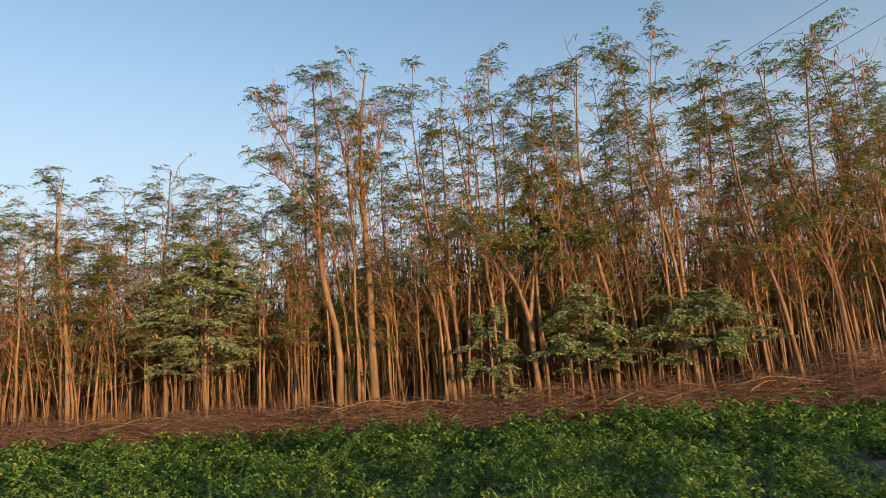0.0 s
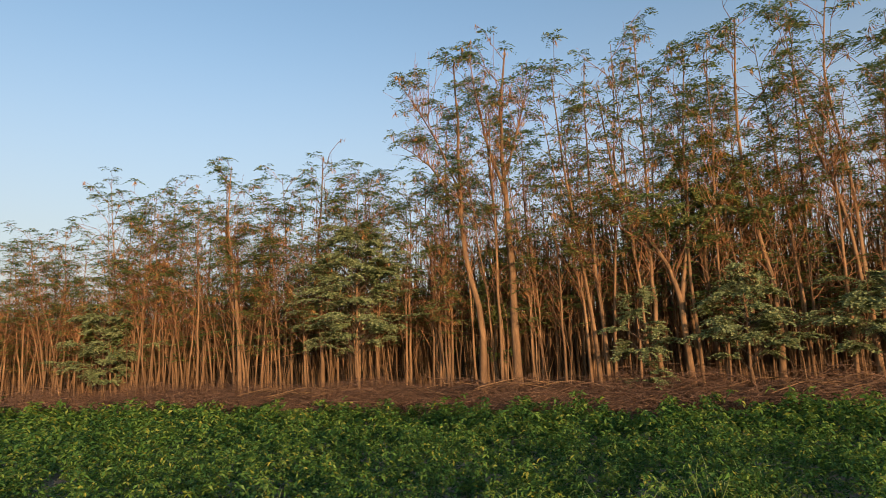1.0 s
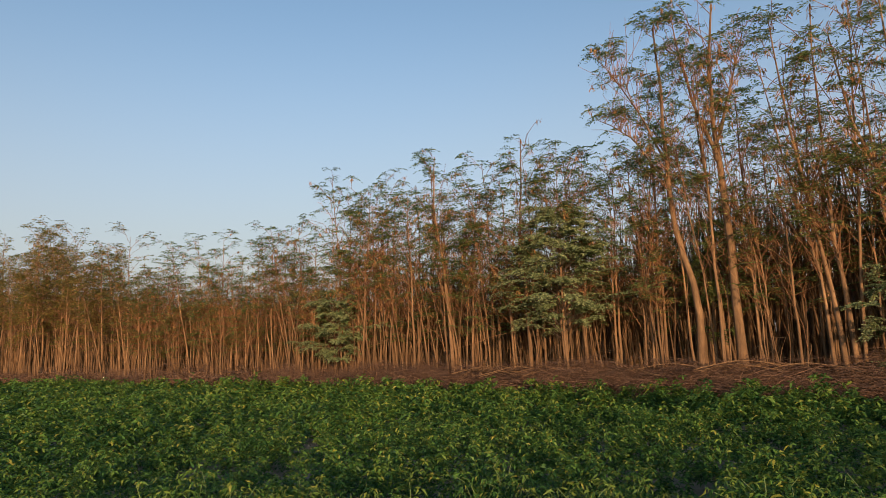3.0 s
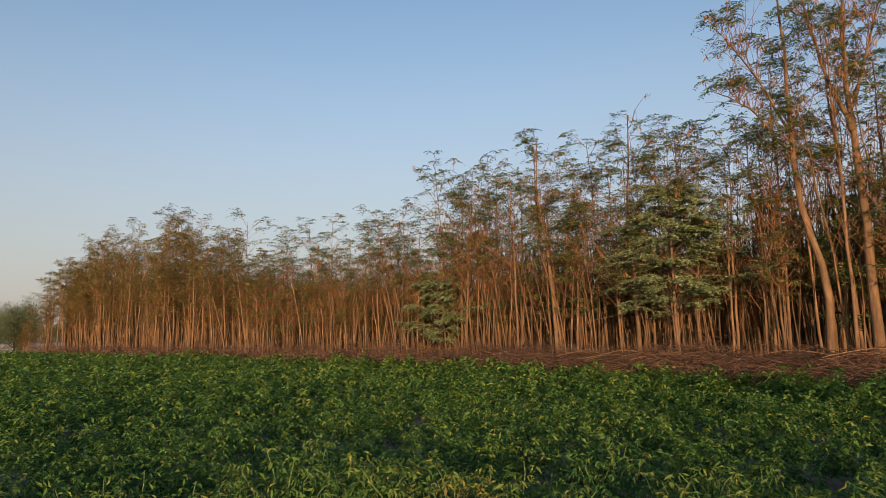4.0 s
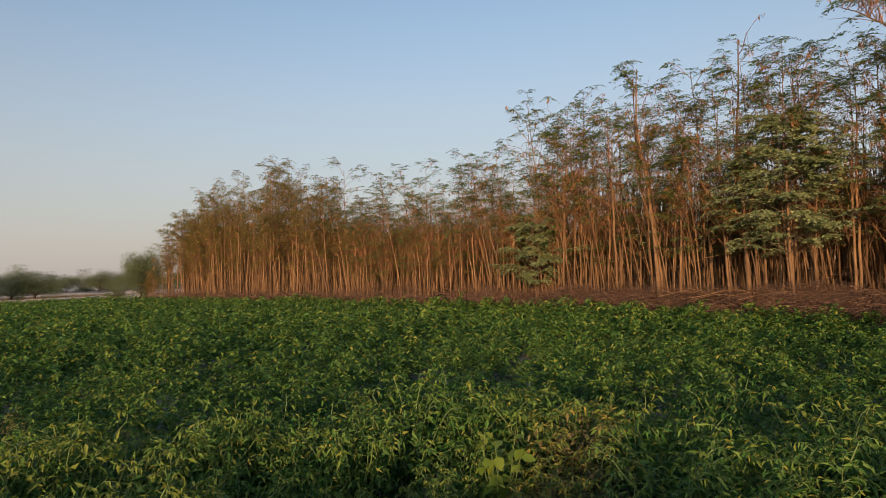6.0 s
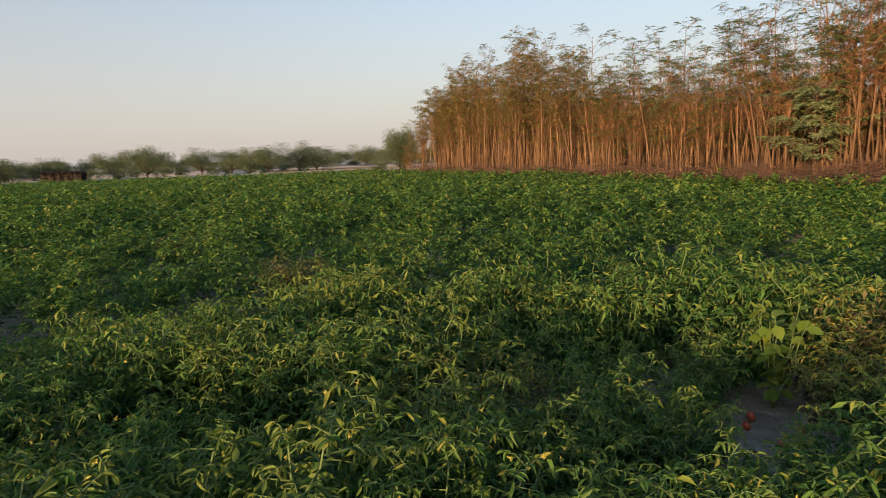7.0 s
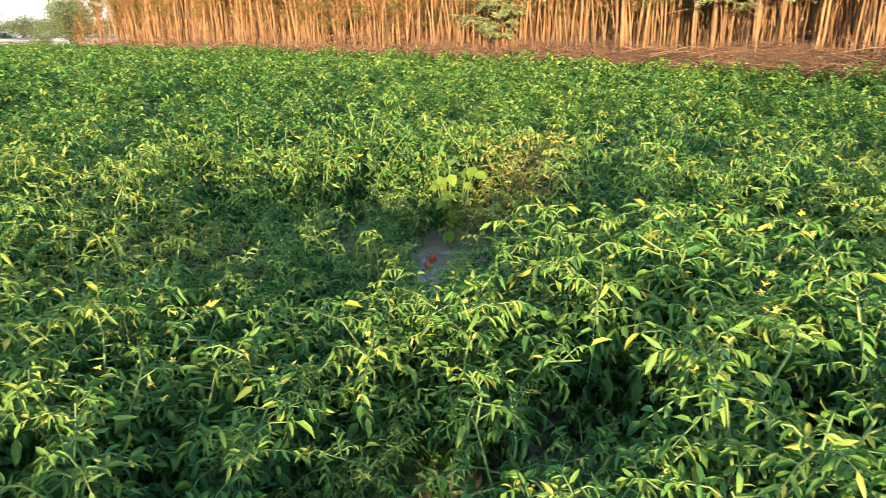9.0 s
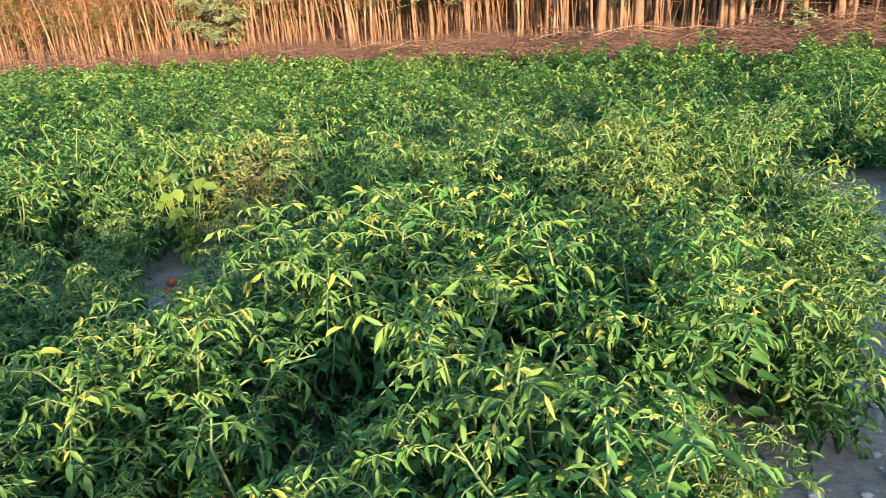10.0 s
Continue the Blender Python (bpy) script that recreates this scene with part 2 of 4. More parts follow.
def rhombs(p, d, u, length, width):
    """Flat narrow leaflets, two triangles each."""
    n = len(p)
    d = unit(d)
    s = unit(np.cross(d, u))
    length, width = np.broadcast_to(length, n)[:, None], np.broadcast_to(width, n)[:, None]
    v = np.stack([p, p + d * length * 0.5 - s * width * 0.5, p + d * length, p + d * length * 0.5 + s * width * 0.5], 1).reshape(-1, 3)
    return v, np.arange(n)[:, None] * 4 + np.array([0, 3, 2, 1])


def tufts(c, length, width, rng, k):
    """Shoot tips: k narrow drooping leaflets spread from one point each."""
    n = len(c)
    az = rng.uniform(0, 2 * np.pi, (n, 1)) + np.arange(k) * 2 * np.pi / k + rng.normal(0, 0.35, (n, k))
    d = unit(np.stack([np.cos(az), np.sin(az), rng.uniform(-0.8, 0.85, (n, k))], -1))
    ln = (np.broadcast_to(length, n)[:, None] * rng.uniform(0.6, 1.25, (n, k)))[:, :, None]
    side = unit(np.cross(d, rng.normal(0, 0.45, (n, k, 3)) + [0, 0, 1.0])) * ln * width
    mid = c[:, None] + d * ln * 0.55
    tip = c[:, None] + d * ln - np.array([0, 0, 0.28]) * ln
    hub = np.broadcast_to(c[:, None], mid.shape)
    v = np.stack([hub, mid + side, tip, mid - side], 2).reshape(-1, 3)
    return v, np.arange(n * k)[:, None] * 4 + np.arange(4)


def joined(*pieces):
    """One set of corners and faces from several."""
    vs, fs, at = [], {3: [], 4: []}, 0
    for v, f in pieces:
        if not len(v):
            continue
        for g in (f if isinstance(f, list) else [f]):
            if len(g):
                fs[g.shape[1]].append(g + at)
        vs.append(v)
        at += len(v)
    return np.concatenate(vs), [np.concatenate(g) for g in fs.values() if g]


def random_dirs(rng, n, up=0.0):
    v = rng.normal(size=(n, 3))
    v[:, 2] += up
    return unit(v)


JOINED = {"branchwork", "crown", "seed_pod_cluster", "foliage", "flower_cluster", "stems", "leaves", "roof", "stacked_stalks"}


def child(name, me, parent, label=""):
    ob = new(name, me)
    ob.parent = parent
    return tagged(ob, label, kind="stuff" if name in JOINED else "")


def thing(name, x, y, z=0.0, turn=0.0, scale=1.0, label="", category="", group="", kind=""):
    ob = new(name)
    ob.empty_display_size = 0.1
    ob.matrix_basis = pose(x, y, z, 0, 0, turn) @ Matrix.Scale(scale, 4)
    return tagged(ob, label, category, group, kind)


def solid(bm, name, material, smooth=False):
    me = bpy.data.meshes.new(name)
    bm.to_mesh(me)
    bm.free()
    me.materials.append(material)
    me.polygons.foreach_set("use_smooth", np.full(len(me.polygons), smooth))
    return me


def box_into(bm, size, at, turn=0.0, bevel=0.0):
    r = bmesh.ops.create_cube(bm, size=1.0, matrix=pose(*at, 0, 0, turn) @ Matrix.Diagonal((*size, 1)))
    if bevel:
        edges = {e for v in r["verts"] for e in v.link_edges}
        bmesh.ops.bevel(bm, geom=list(edges), offset=bevel, segments=2, affect="EDGES")


# ---- the plan: the crop ends along this line, the plantation begins behind it ----
EDGE_X = [-140, -60, -40, -20, -10, -1, 5, 12, 40]
EDGE_Y = [22.0, 18.6, 17.4, 16.2, 15.0, 13.2, 12.2, 11.6, 10.0]


def field_edge(x):
    return np.interp(x, EDGE_X, EDGE_Y)


WOOD_END = -66.0


def on_bare_soil(x, y):
    """The trodden strip where the camera stands, and a small gap in the rows."""
    left = np.interp(y, [-1.5, 0.8, 1.2, 1.5, 1.8, 2.1, 2.6, 3.0, 3.4, 4.0, 4.7], [-0.55, -0.35, -0.21, -0.11, -0.03, 0.0, 0.02, -0.14, -0.12, -0.02, 0.1])
    strip = (x > left) & (x < 1.15) & (y > -1.6) & (y < 4.75)
    gap = np.hypot(x + 2.62, (y - 1.95) * 1.2) < 0.36
    feet = np.hypot(x + 0.35, y + 0.35) < 0.58
    hollow = (np.hypot(x + 2.95, y + 0.1) < 0.13) | (np.hypot(x + 4.1, y + 1.6) < 0.2)
    return strip | gap | feet | hollow


# ---- ground: one sheet to the horizon ----
def ground_height(x, y):
    rough = 0.018 * noise.noise(Vector((x * 2.3, y * 2.3, 0))) + 0.012 * noise.noise(Vector((x * 9, y * 9, 3)))
    return rough + 0.05 * noise.noise(Vector((x * 0.3, y * 0.3, 7)))


axis = np.sinh(np.linspace(-6.4, 6.4, 241)) * 5.0
gx, gy = np.meshgrid(axis, axis, indexing="ij")
gz = np.array([ground_height(a, b) if abs(a) < 40 and abs(b) < 40 else 0.0 for a, b in zip(gx.ravel(), gy.ravel())])
gi = np.arange(240)[:, None] * 241 + np.arange(240)[None, :]
gf = np.stack([gi, gi + 241, gi + 242, gi + 1], -1).reshape(-1, 4)
ground = new("ground", mesh_of("ground", np.stack([gx.ravel(), gy.ravel(), gz], 1), gf, SOIL))
tagged(ground, "dry grey-brown cracked farm soil", "ground", kind="structure")


# ---- tomato crop ----
def tomato_plant_parts(seed, fine, leaf_mat, young_mat):
    rng = np.random.default_rng(seed)
    stems, radii, leaf_p, leaf_d, leaf_u, leaf_l = [], [], [], [], [], []
    tips, r_path, r_rad, young = [], [], [], []
    n_stem = int(rng.integers(11, 14))
    for i in range(n_stem):
        az = 2 * np.pi * (i + rng.uniform(-0.3, 0.3)) / n_stem
        out = rng.uniform(0.10, 0.40)
        top = rng.uniform(0.36, 0.56) * (1.15 - 0.6 * out)
        s = np.linspace(0, 1, 6)
        bend = np.array([np.cos(az), np.sin(az)])
        path = np.stack([bend[0] * out * s**0.8, bend[1] * out * s**0.8, top * np.sin(s * 1.45) / np.sin(1.45)], 1)
        path[1:] += rng.normal(0, 0.014, (5, 3))
        stems.append(path)
        radii.append(np.linspace(0.0058, 0.0022, 6))
        tips.append(path[-1])
        n_leaf = 18 if fine else 12
        for k in range(n_leaf):
            f = 0.1 + 0.9 * (k + rng.uniform(0, 0.7)) / n_leaf
            base = np.array([np.interp(f, s, path[:, c]) for c in range(3)])
            a2 = az + k * 2.4 + rng.uniform(-0.5, 0.5)
            dirn = np.array([np.cos(a2), np.sin(a2), rng.uniform(0.2, 0.8)])
            if f > 0.85:
                dirn[2] += 0.7
            dirn /= np.linalg.norm(dirn)
            length = rng.uniform(0.10, 0.18) * (1.15 - 0.45 * f)
            q = np.linspace(0, 1, 3)
            rach = base + np.outer(q, dirn) * length
            rach[:, 2] -= 0.55 * length * q**2
            r_path.append(rach)
            r_rad.append(np.array([0.0026, 0.002, 0.001]))
            side = np.cross(dirn, [0, 0, 1.0])
            side /= np.linalg.norm(side) + 1e-6
            for at in ((0.25, 0.45, 0.64, 0.84) if fine == 2 else (0.3, 0.52, 0.76) if fine else (0.4, 0.72)):
                p = base + dirn * length * at - np.array([0, 0, 0.55 * length * at * at])
                for sg in (-1, 1):
                    leaf_p.append(p)
                    leaf_d.append(side * sg * 0.75 + dirn * 0.45 + np.array([0, 0, rng.uniform(-1.25, 0.2)]))
                    leaf_u.append(np.array([0, 0, 1.0]) + rng.normal(0, 0.6, 3))
                    leaf_l.append(rng.uniform(0.028, 0.05) * (1.0 if fine else 1.02) * (1.25 - 0.4 * f))
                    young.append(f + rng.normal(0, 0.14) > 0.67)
            leaf_p.append(rach[-1])
            leaf_d.append(dirn * 0.8 + np.array([0, 0, rng.uniform(-1.4, -0.3)]))
            leaf_u.append(np.array([0, 0, 1.0]) + rng.normal(0, 0.6, 3))
            leaf_l.append(rng.uniform(0.038, 0.066) * (1.0 if fine else 1.02) * (1.2 - 0.3 * f))
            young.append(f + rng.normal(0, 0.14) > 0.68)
    leaf_l, young = np.array(leaf_l) * (0.86 if fine == 2 else 0.96 if fine else 1.08), np.array(young)
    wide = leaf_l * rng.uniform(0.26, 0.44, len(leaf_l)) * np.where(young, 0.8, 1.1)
    build = long_blades if fine == 2 else blades
    curl = rng.uniform(0.1, 0.7, (len(leaf_l), 1))
    v, f = build(np.array(leaf_p), np.array(leaf_d) + rng.normal(0, 0.22, (len(leaf_l), 3)), np.array(leaf_u), leaf_l, wide, curl, rng.uniform(0.1, 0.6, (len(leaf_l), 1)))
    # lower leaves take the darker material, with hollow shade in its colour
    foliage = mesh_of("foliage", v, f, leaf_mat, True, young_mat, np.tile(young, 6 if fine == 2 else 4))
    pieces = [tubes(np.array(stems), np.array(radii), 4)]
    if fine:
        pieces.append(tubes(np.array(r_path), np.array(r_rad), 3))
    stem = mesh_of("stem", *joined(*pieces), STEM)
    blooms = [t + rng.normal(0, 0.03, 3) for t in tips[:6] for k in range(int(rng.integers(0, 4)))]
    return stem, foliage, blooms


def flower_petals(at, axis_out):
    """Five narrow petals bent back round each flower's axis."""
    fp, fd = [], []
    for c, ax in zip(at, axis_out):
        ref = unit(np.cross(ax, [0.3, 0.5, 0.8]))
        for j in range(5):
            a = j * 2 * np.pi / 5
            fp.append(c)
            fd.append(ref * np.cos(a) + np.cross(ax, ref) * np.sin(a) - ax * 0.35)
    return rhombs(np.array(fp), np.array(fd), np.tile([0.1, 0.2, 1.0], (len(fp), 1)), 0.0095, 0.005)


def flower_mesh():
    """One open flower: petals round a pointed centre."""
    centre = tubes(np.array([[(0, 0, -0.004), (0, 0, 0.003), (0, 0, 0.011)]]), np.array([[0.0022, 0.0028, 0.0006]]), 5)
    return mesh_of("flower", *joined(flower_petals([np.zeros(3)], [np.array([0, 0, 1.0])]), centre), FLOWER)


def fruit_mesh(name, material, r):
    bm = bmesh.new()
    bmesh.ops.create_icosphere(bm, subdivisions=2, radius=r)
    for v in bm.verts:
        v.co.z *= 0.86
        if v.co.z > 0:
            v.co.z -= 0.25 * r * max(0.0, 1 - (v.co.xy.length / (0.5 * r)) ** 2)
    return solid(bm, name, material, True)


BLOOM = flower_mesh()
GREEN_TOMATO = fruit_mesh("green_tomato", GREEN_FRUIT, 0.018)
FINE_PLANTS = [tomato_plant_parts(s, 2, MATURE_SHADED_LEAF, YOUNG_LIT_LEAF) for s in range(5)]
NEAR_PLANTS = [tomato_plant_parts(10 + s, 1, MATURE_SHADED_LEAF, YOUNG_LIT_LEAF) for s in range(6)]
MID_PLANTS = [tomato_plant_parts(20 + s, 0, MATURE_SHADED_LEAF, YOUNG_LIT_LEAF) for s in range(6)]
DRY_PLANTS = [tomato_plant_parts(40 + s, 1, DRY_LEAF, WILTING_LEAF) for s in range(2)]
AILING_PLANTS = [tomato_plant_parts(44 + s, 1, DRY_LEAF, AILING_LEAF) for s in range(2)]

def clump(x, y):
    """How lush the crop grows, by place: tall clumps with low gaps between them."""
    a = noise.noise(Vector((x * 1.15, y * 1.15, 5.0))) + 0.55 * noise.noise(Vector((x * 0.4, y * 0.4, 9.0)))
    return 1.0 + 0.95 * a


LOW_SPOTS = [(-1.95, 1.25), (-2.2, 1.52), (-1.12, 1.0), (-1.7, 1.2), (0.1, 2.2), (0.1, 2.5), (-0.1, 2.9), (-0.3, 0.9), (0.3, 3.1), (0.22, 3.6), (0.2, 4.0), (-2.85, 1.65)]


def stature(x, y):
    """Plants stay small before the bare gaps in the rows."""
    return 0.64 if min(math.hypot(x - a, y - b) for a, b in LOW_SPOTS) < 0.34 else 1.0


prng = np.random.default_rng(5)
STEP = 0.35
cells = []
for ix in range(-260, 80):
    for iy in range(-120, 60):
        cells.append((ix * STEP, iy * STEP * 1.05))
cells = np.array(cells)
cells += prng.uniform(-0.15, 0.15, cells.shape)
cells = cells[(cells[:, 1] < field_edge(cells[:, 0]) + 0.35) & ~on_bare_soil(cells[:, 0], cells[:, 1])]
cells = cells[(cells[:, 0] > -86 + 0.12 * cells[:, 1]) & (cells[:, 0] < 16) & (cells[:, 1] > np.minimum(-6, 0.42 * cells[:, 0] - 4))]
# the plants that lean over the trodden strip, those that close its far end, and three in gaps
STRIP_SIDE = np.array([(0.24, 2.65), (0.3, 3.1), (0.2, 2.9), (0.22, 3.5), (0.2, 4.0), (0.0, 1.62), (-0.05, 3.3), (0.62, 5.35), (0.95, 5.4), (1.3, 5.5), (0.7, 5.75), (1.05, 5.85), (-1.5, 1.42), (-1.3, 1.32), (-2.85, 1.68)])
cells = np.vstack([cells, [(0.1, 2.2), (-0.02, 1.9), (0.1, 2.5)]])
reach = np.hypot(cells[:, 0] + 0.4, cells[:, 1] + 0.3)
DRY_SPOTS = [(-2.9, 0.5), (-3.15, 0.75), (-2.45, 2.5), (-2.68, 2.92), (0.05, 5.55), (-10.5, -1.0), (-9.3, 1.7), (-6.9, 0.3), (-11.3, -2.9), (-9.4, 8.4)]
withered = np.min([np.hypot(cells[:, 0] - a, cells[:, 1] - b) for a, b in DRY_SPOTS], 0) < 0.3
missing = prng.random(len(cells)) < np.where(reach < 7, 0.03, 0.13)
cells, reach, withered = cells[~missing], reach[~missing], withered[~missing]
# the side that lies behind the camera stays in rough form
ahead = (cells[:, 1] - 0.40 * cells[:, 0] > -1.0) & (cells[:, 0] < 0.8 * cells[:, 1] + 3)
near = ((reach < 6.9) & ahead & (cells[:, 0] < 2.6)) | withered
order = np.argsort(np.where(withered, 0.0, np.where(near, reach, 1e9)))
count = min(300 - len(STRIP_SIDE), int(near.sum()))
rest = order[count:]
single = np.concatenate([order[:count], np.arange(len(STRIP_SIDE)) + len(cells)])
cells = np.vstack([cells, STRIP_SIDE])
reach = np.hypot(cells[:, 0] + 0.4, cells[:, 1] + 0.3)
withered, ahead = (np.append(flags, np.full(len(STRIP_SIDE), value)) for flags, value in ((withered, False), (ahead, True)))
for rank, i in enumerate(single):
    x, y = cells[i]
    dry = bool(withered[i])
    kind = FINE_PLANTS if reach[i] < 2.0 else NEAR_PLANTS if reach[i] < 3.6 else MID_PLANTS
    ailing = dry and reach[i] < 5
    stem, foliage, blooms = AILING_PLANTS[rank % 2] if ailing else DRY_PLANTS[rank % 2] if dry else kind[rank % len(kind)]
    size = float(prng.uniform(0.85, 1.12)) * min(1.12, max(0.78, clump(x, y))) * (0.95 if ailing else 0.72 if dry else 1.0) * stature(x, y)
    plant = thing("tomato_plant", x, y, ground_height(x, y) - 0.01, float(prng.uniform(0, 360)), size,
                  "yellowing tomato plant with dry brown lower leaves" if ailing else "withered brown tomato plant with dry curled leaves" if dry else "bushy green tomato plant with drooping leaflets in soil",
                  "tomato plant", "plants of the tomato field")
    child("stem", stem, plant)
    child("foliage", foliage, plant)
    if reach[i] < 4.2 and not dry:
        for c in blooms[: 6 if reach[i] < 2.6 else 3]:
            bloom = child("flower", BLOOM, plant, "small yellow star-shaped flower")
            bloom.location = c
            bloom.rotation_euler = (prng.uniform(-1.2, 1.2), prng.uniform(-1.2, 1.2), prng.uniform(0, 6.28))
    if reach[i] < 3.6 and not dry:
        for k in range(int(prng.integers(0, 4))):
            a, r = prng.uniform(0, 6.28), prng.uniform(0.08, 0.22)
            fruit = child("green_tomato", GREEN_TOMATO, plant)
            fruit.location = (r * math.cos(a), r * math.sin(a), prng.uniform(0.16, 0.34))
            fruit.rotation_euler = (prng.uniform(-0.5, 0.5), prng.uniform(-0.5, 0.5), a)


def crop_mass(at, dist, rng):
    """Joined shoots of the plants farther off, fewer and larger with distance."""
    out, young = [], []
    for lo, hi, count, length, k in ((0, 10, 80, 0.052, 5), (10, 16, 28, 0.095, 5), (16, 28, 14, 0.135, 5), (28, 48, 6, 0.19, 5), (48, 130, 2, 0.26, 4)):
        own = at[(dist >= lo) & (dist < hi)]
        n = len(own) * count
        if not n:
            continue
        which = np.repeat(np.arange(len(own)), count)
        tall = (rng.uniform(0.32, 0.62, len(own)) * np.clip([clump(a, b) for a, b in own], 0.4, 1.45))[which]
        wide = rng.uniform(0.17, 0.27, len(own))[which]
        vigour = rng.normal(0, 0.1, len(own))[which]
        a, r = rng.uniform(0, 2 * np.pi, n), np.sqrt(rng.random(n))
        up = rng.uniform(0.2, 1.0, n) ** 0.6
        z = tall * (1 - 0.65 * r**2) * up
        p = np.stack([own[which, 0] + wide * r * np.cos(a), own[which, 1] + wide * r * np.sin(a), z], 1)
        out.append(tufts(p, length, 0.19, rng, k))
        # only the topmost shoots take the pale colour; lower ones carry painted shade
        young.append(np.repeat(up + vigour + rng.normal(0, 0.08, n) > (0.75 if hi <= 16 else 0.66), k))
    v, f = joined(*out)
    return v, f, CROP_SHADED_LEAF, True, CROP_LIT_TIP, np.concatenate(young)


far_crop = new("tomato_crop", mesh_of("tomato_crop", *crop_mass(cells[rest], np.where(ahead[rest], reach[rest], np.where(reach[rest] < 14, 12, np.maximum(reach[rest], 29))), np.random.default_rng(8))))
tagged(far_crop, "dense green tomato crop with yellowing tips", "crop", kind="stuff")


# ---- the plantation: tall thin feathery-leaved trees with hanging pods ----
def wander(rng, way, m, amount):
    """A slightly crooked line through a few places."""
    way = np.asarray(way, float)
    at = np.linspace(0, 1, len(way))
    s = np.linspace(0, 1, m)
    path = np.stack([np.interp(s, at, way[:, c]) for c in range(3)], 1)
    soft = path.copy()
    soft[1:-1] = (path[:-2] + 2 * path[1:-1] + path[2:]) / 4
    shift = np.cumsum(rng.normal(0, amount, (m, 3)), 0)
    shift[:, 2] *= 0.2
    shift -= np.outer(s, shift[-1]) * 0.7
    shift[0] = 0
    return soft + shift


def fronds(rng, anchors, per, length, pinna, wide, pairs):
    """Feathery leaves that arch out from each shoot's tip like small fans."""
    n = len(anchors) * per
    base = np.repeat(anchors, per, 0) + rng.normal(0, 0.02, (n, 3))
    az = np.repeat(rng.uniform(0, 2 * np.pi, len(anchors)), per) + np.tile(np.arange(per) * 2 * np.pi / per, len(anchors)) + rng.normal(0, 0.3, n)
    d = unit(np.stack([np.cos(az), np.sin(az), rng.uniform(-0.1, 1.1, n)], 1))
    ln = length * rng.uniform(0.65, 1.25, n)
    side = unit(np.cross(d, np.tile([0, 0, 1.0], (n, 1))))
    p, pd, size = [], [], []
    for k in range(pairs):
        q = (k + 0.7) / pairs
        c = base + d * (ln * q)[:, None]
        c[:, 2] -= 0.6 * ln * q * q
        for sg in (-1, 1):
            p.append(c)
            pd.append(side * sg * 0.9 + d * 0.65 + np.array([0, 0, -0.3]) + rng.normal(0, 0.12, (n, 3)))
            size.append(np.full(n, 1.15 - 0.45 * q))
    p, pd, size = np.concatenate(p), np.concatenate(pd), np.concatenate(size)
    u = np.tile([0, 0, 0.9], (len(p), 1)) + rng.normal(0, 0.4, (len(p), 3))
    return rhombs(p, pd, u, pinna * size * rng.uniform(0.8, 1.2, len(p)), wide)


def pods(rng, anchors, per):
    n = len(anchors) * per
    p = np.repeat(anchors, per, 0) + rng.normal(0, 0.035, (n, 3))
    d = np.tile([0, 0, -1.0], (n, 1)) + rng.normal(0, 0.3, (n, 3))
    return rhombs(p, d, random_dirs(rng, n) * [1, 1, 0.1], rng.uniform(0.12, 0.21, n), 0.024)


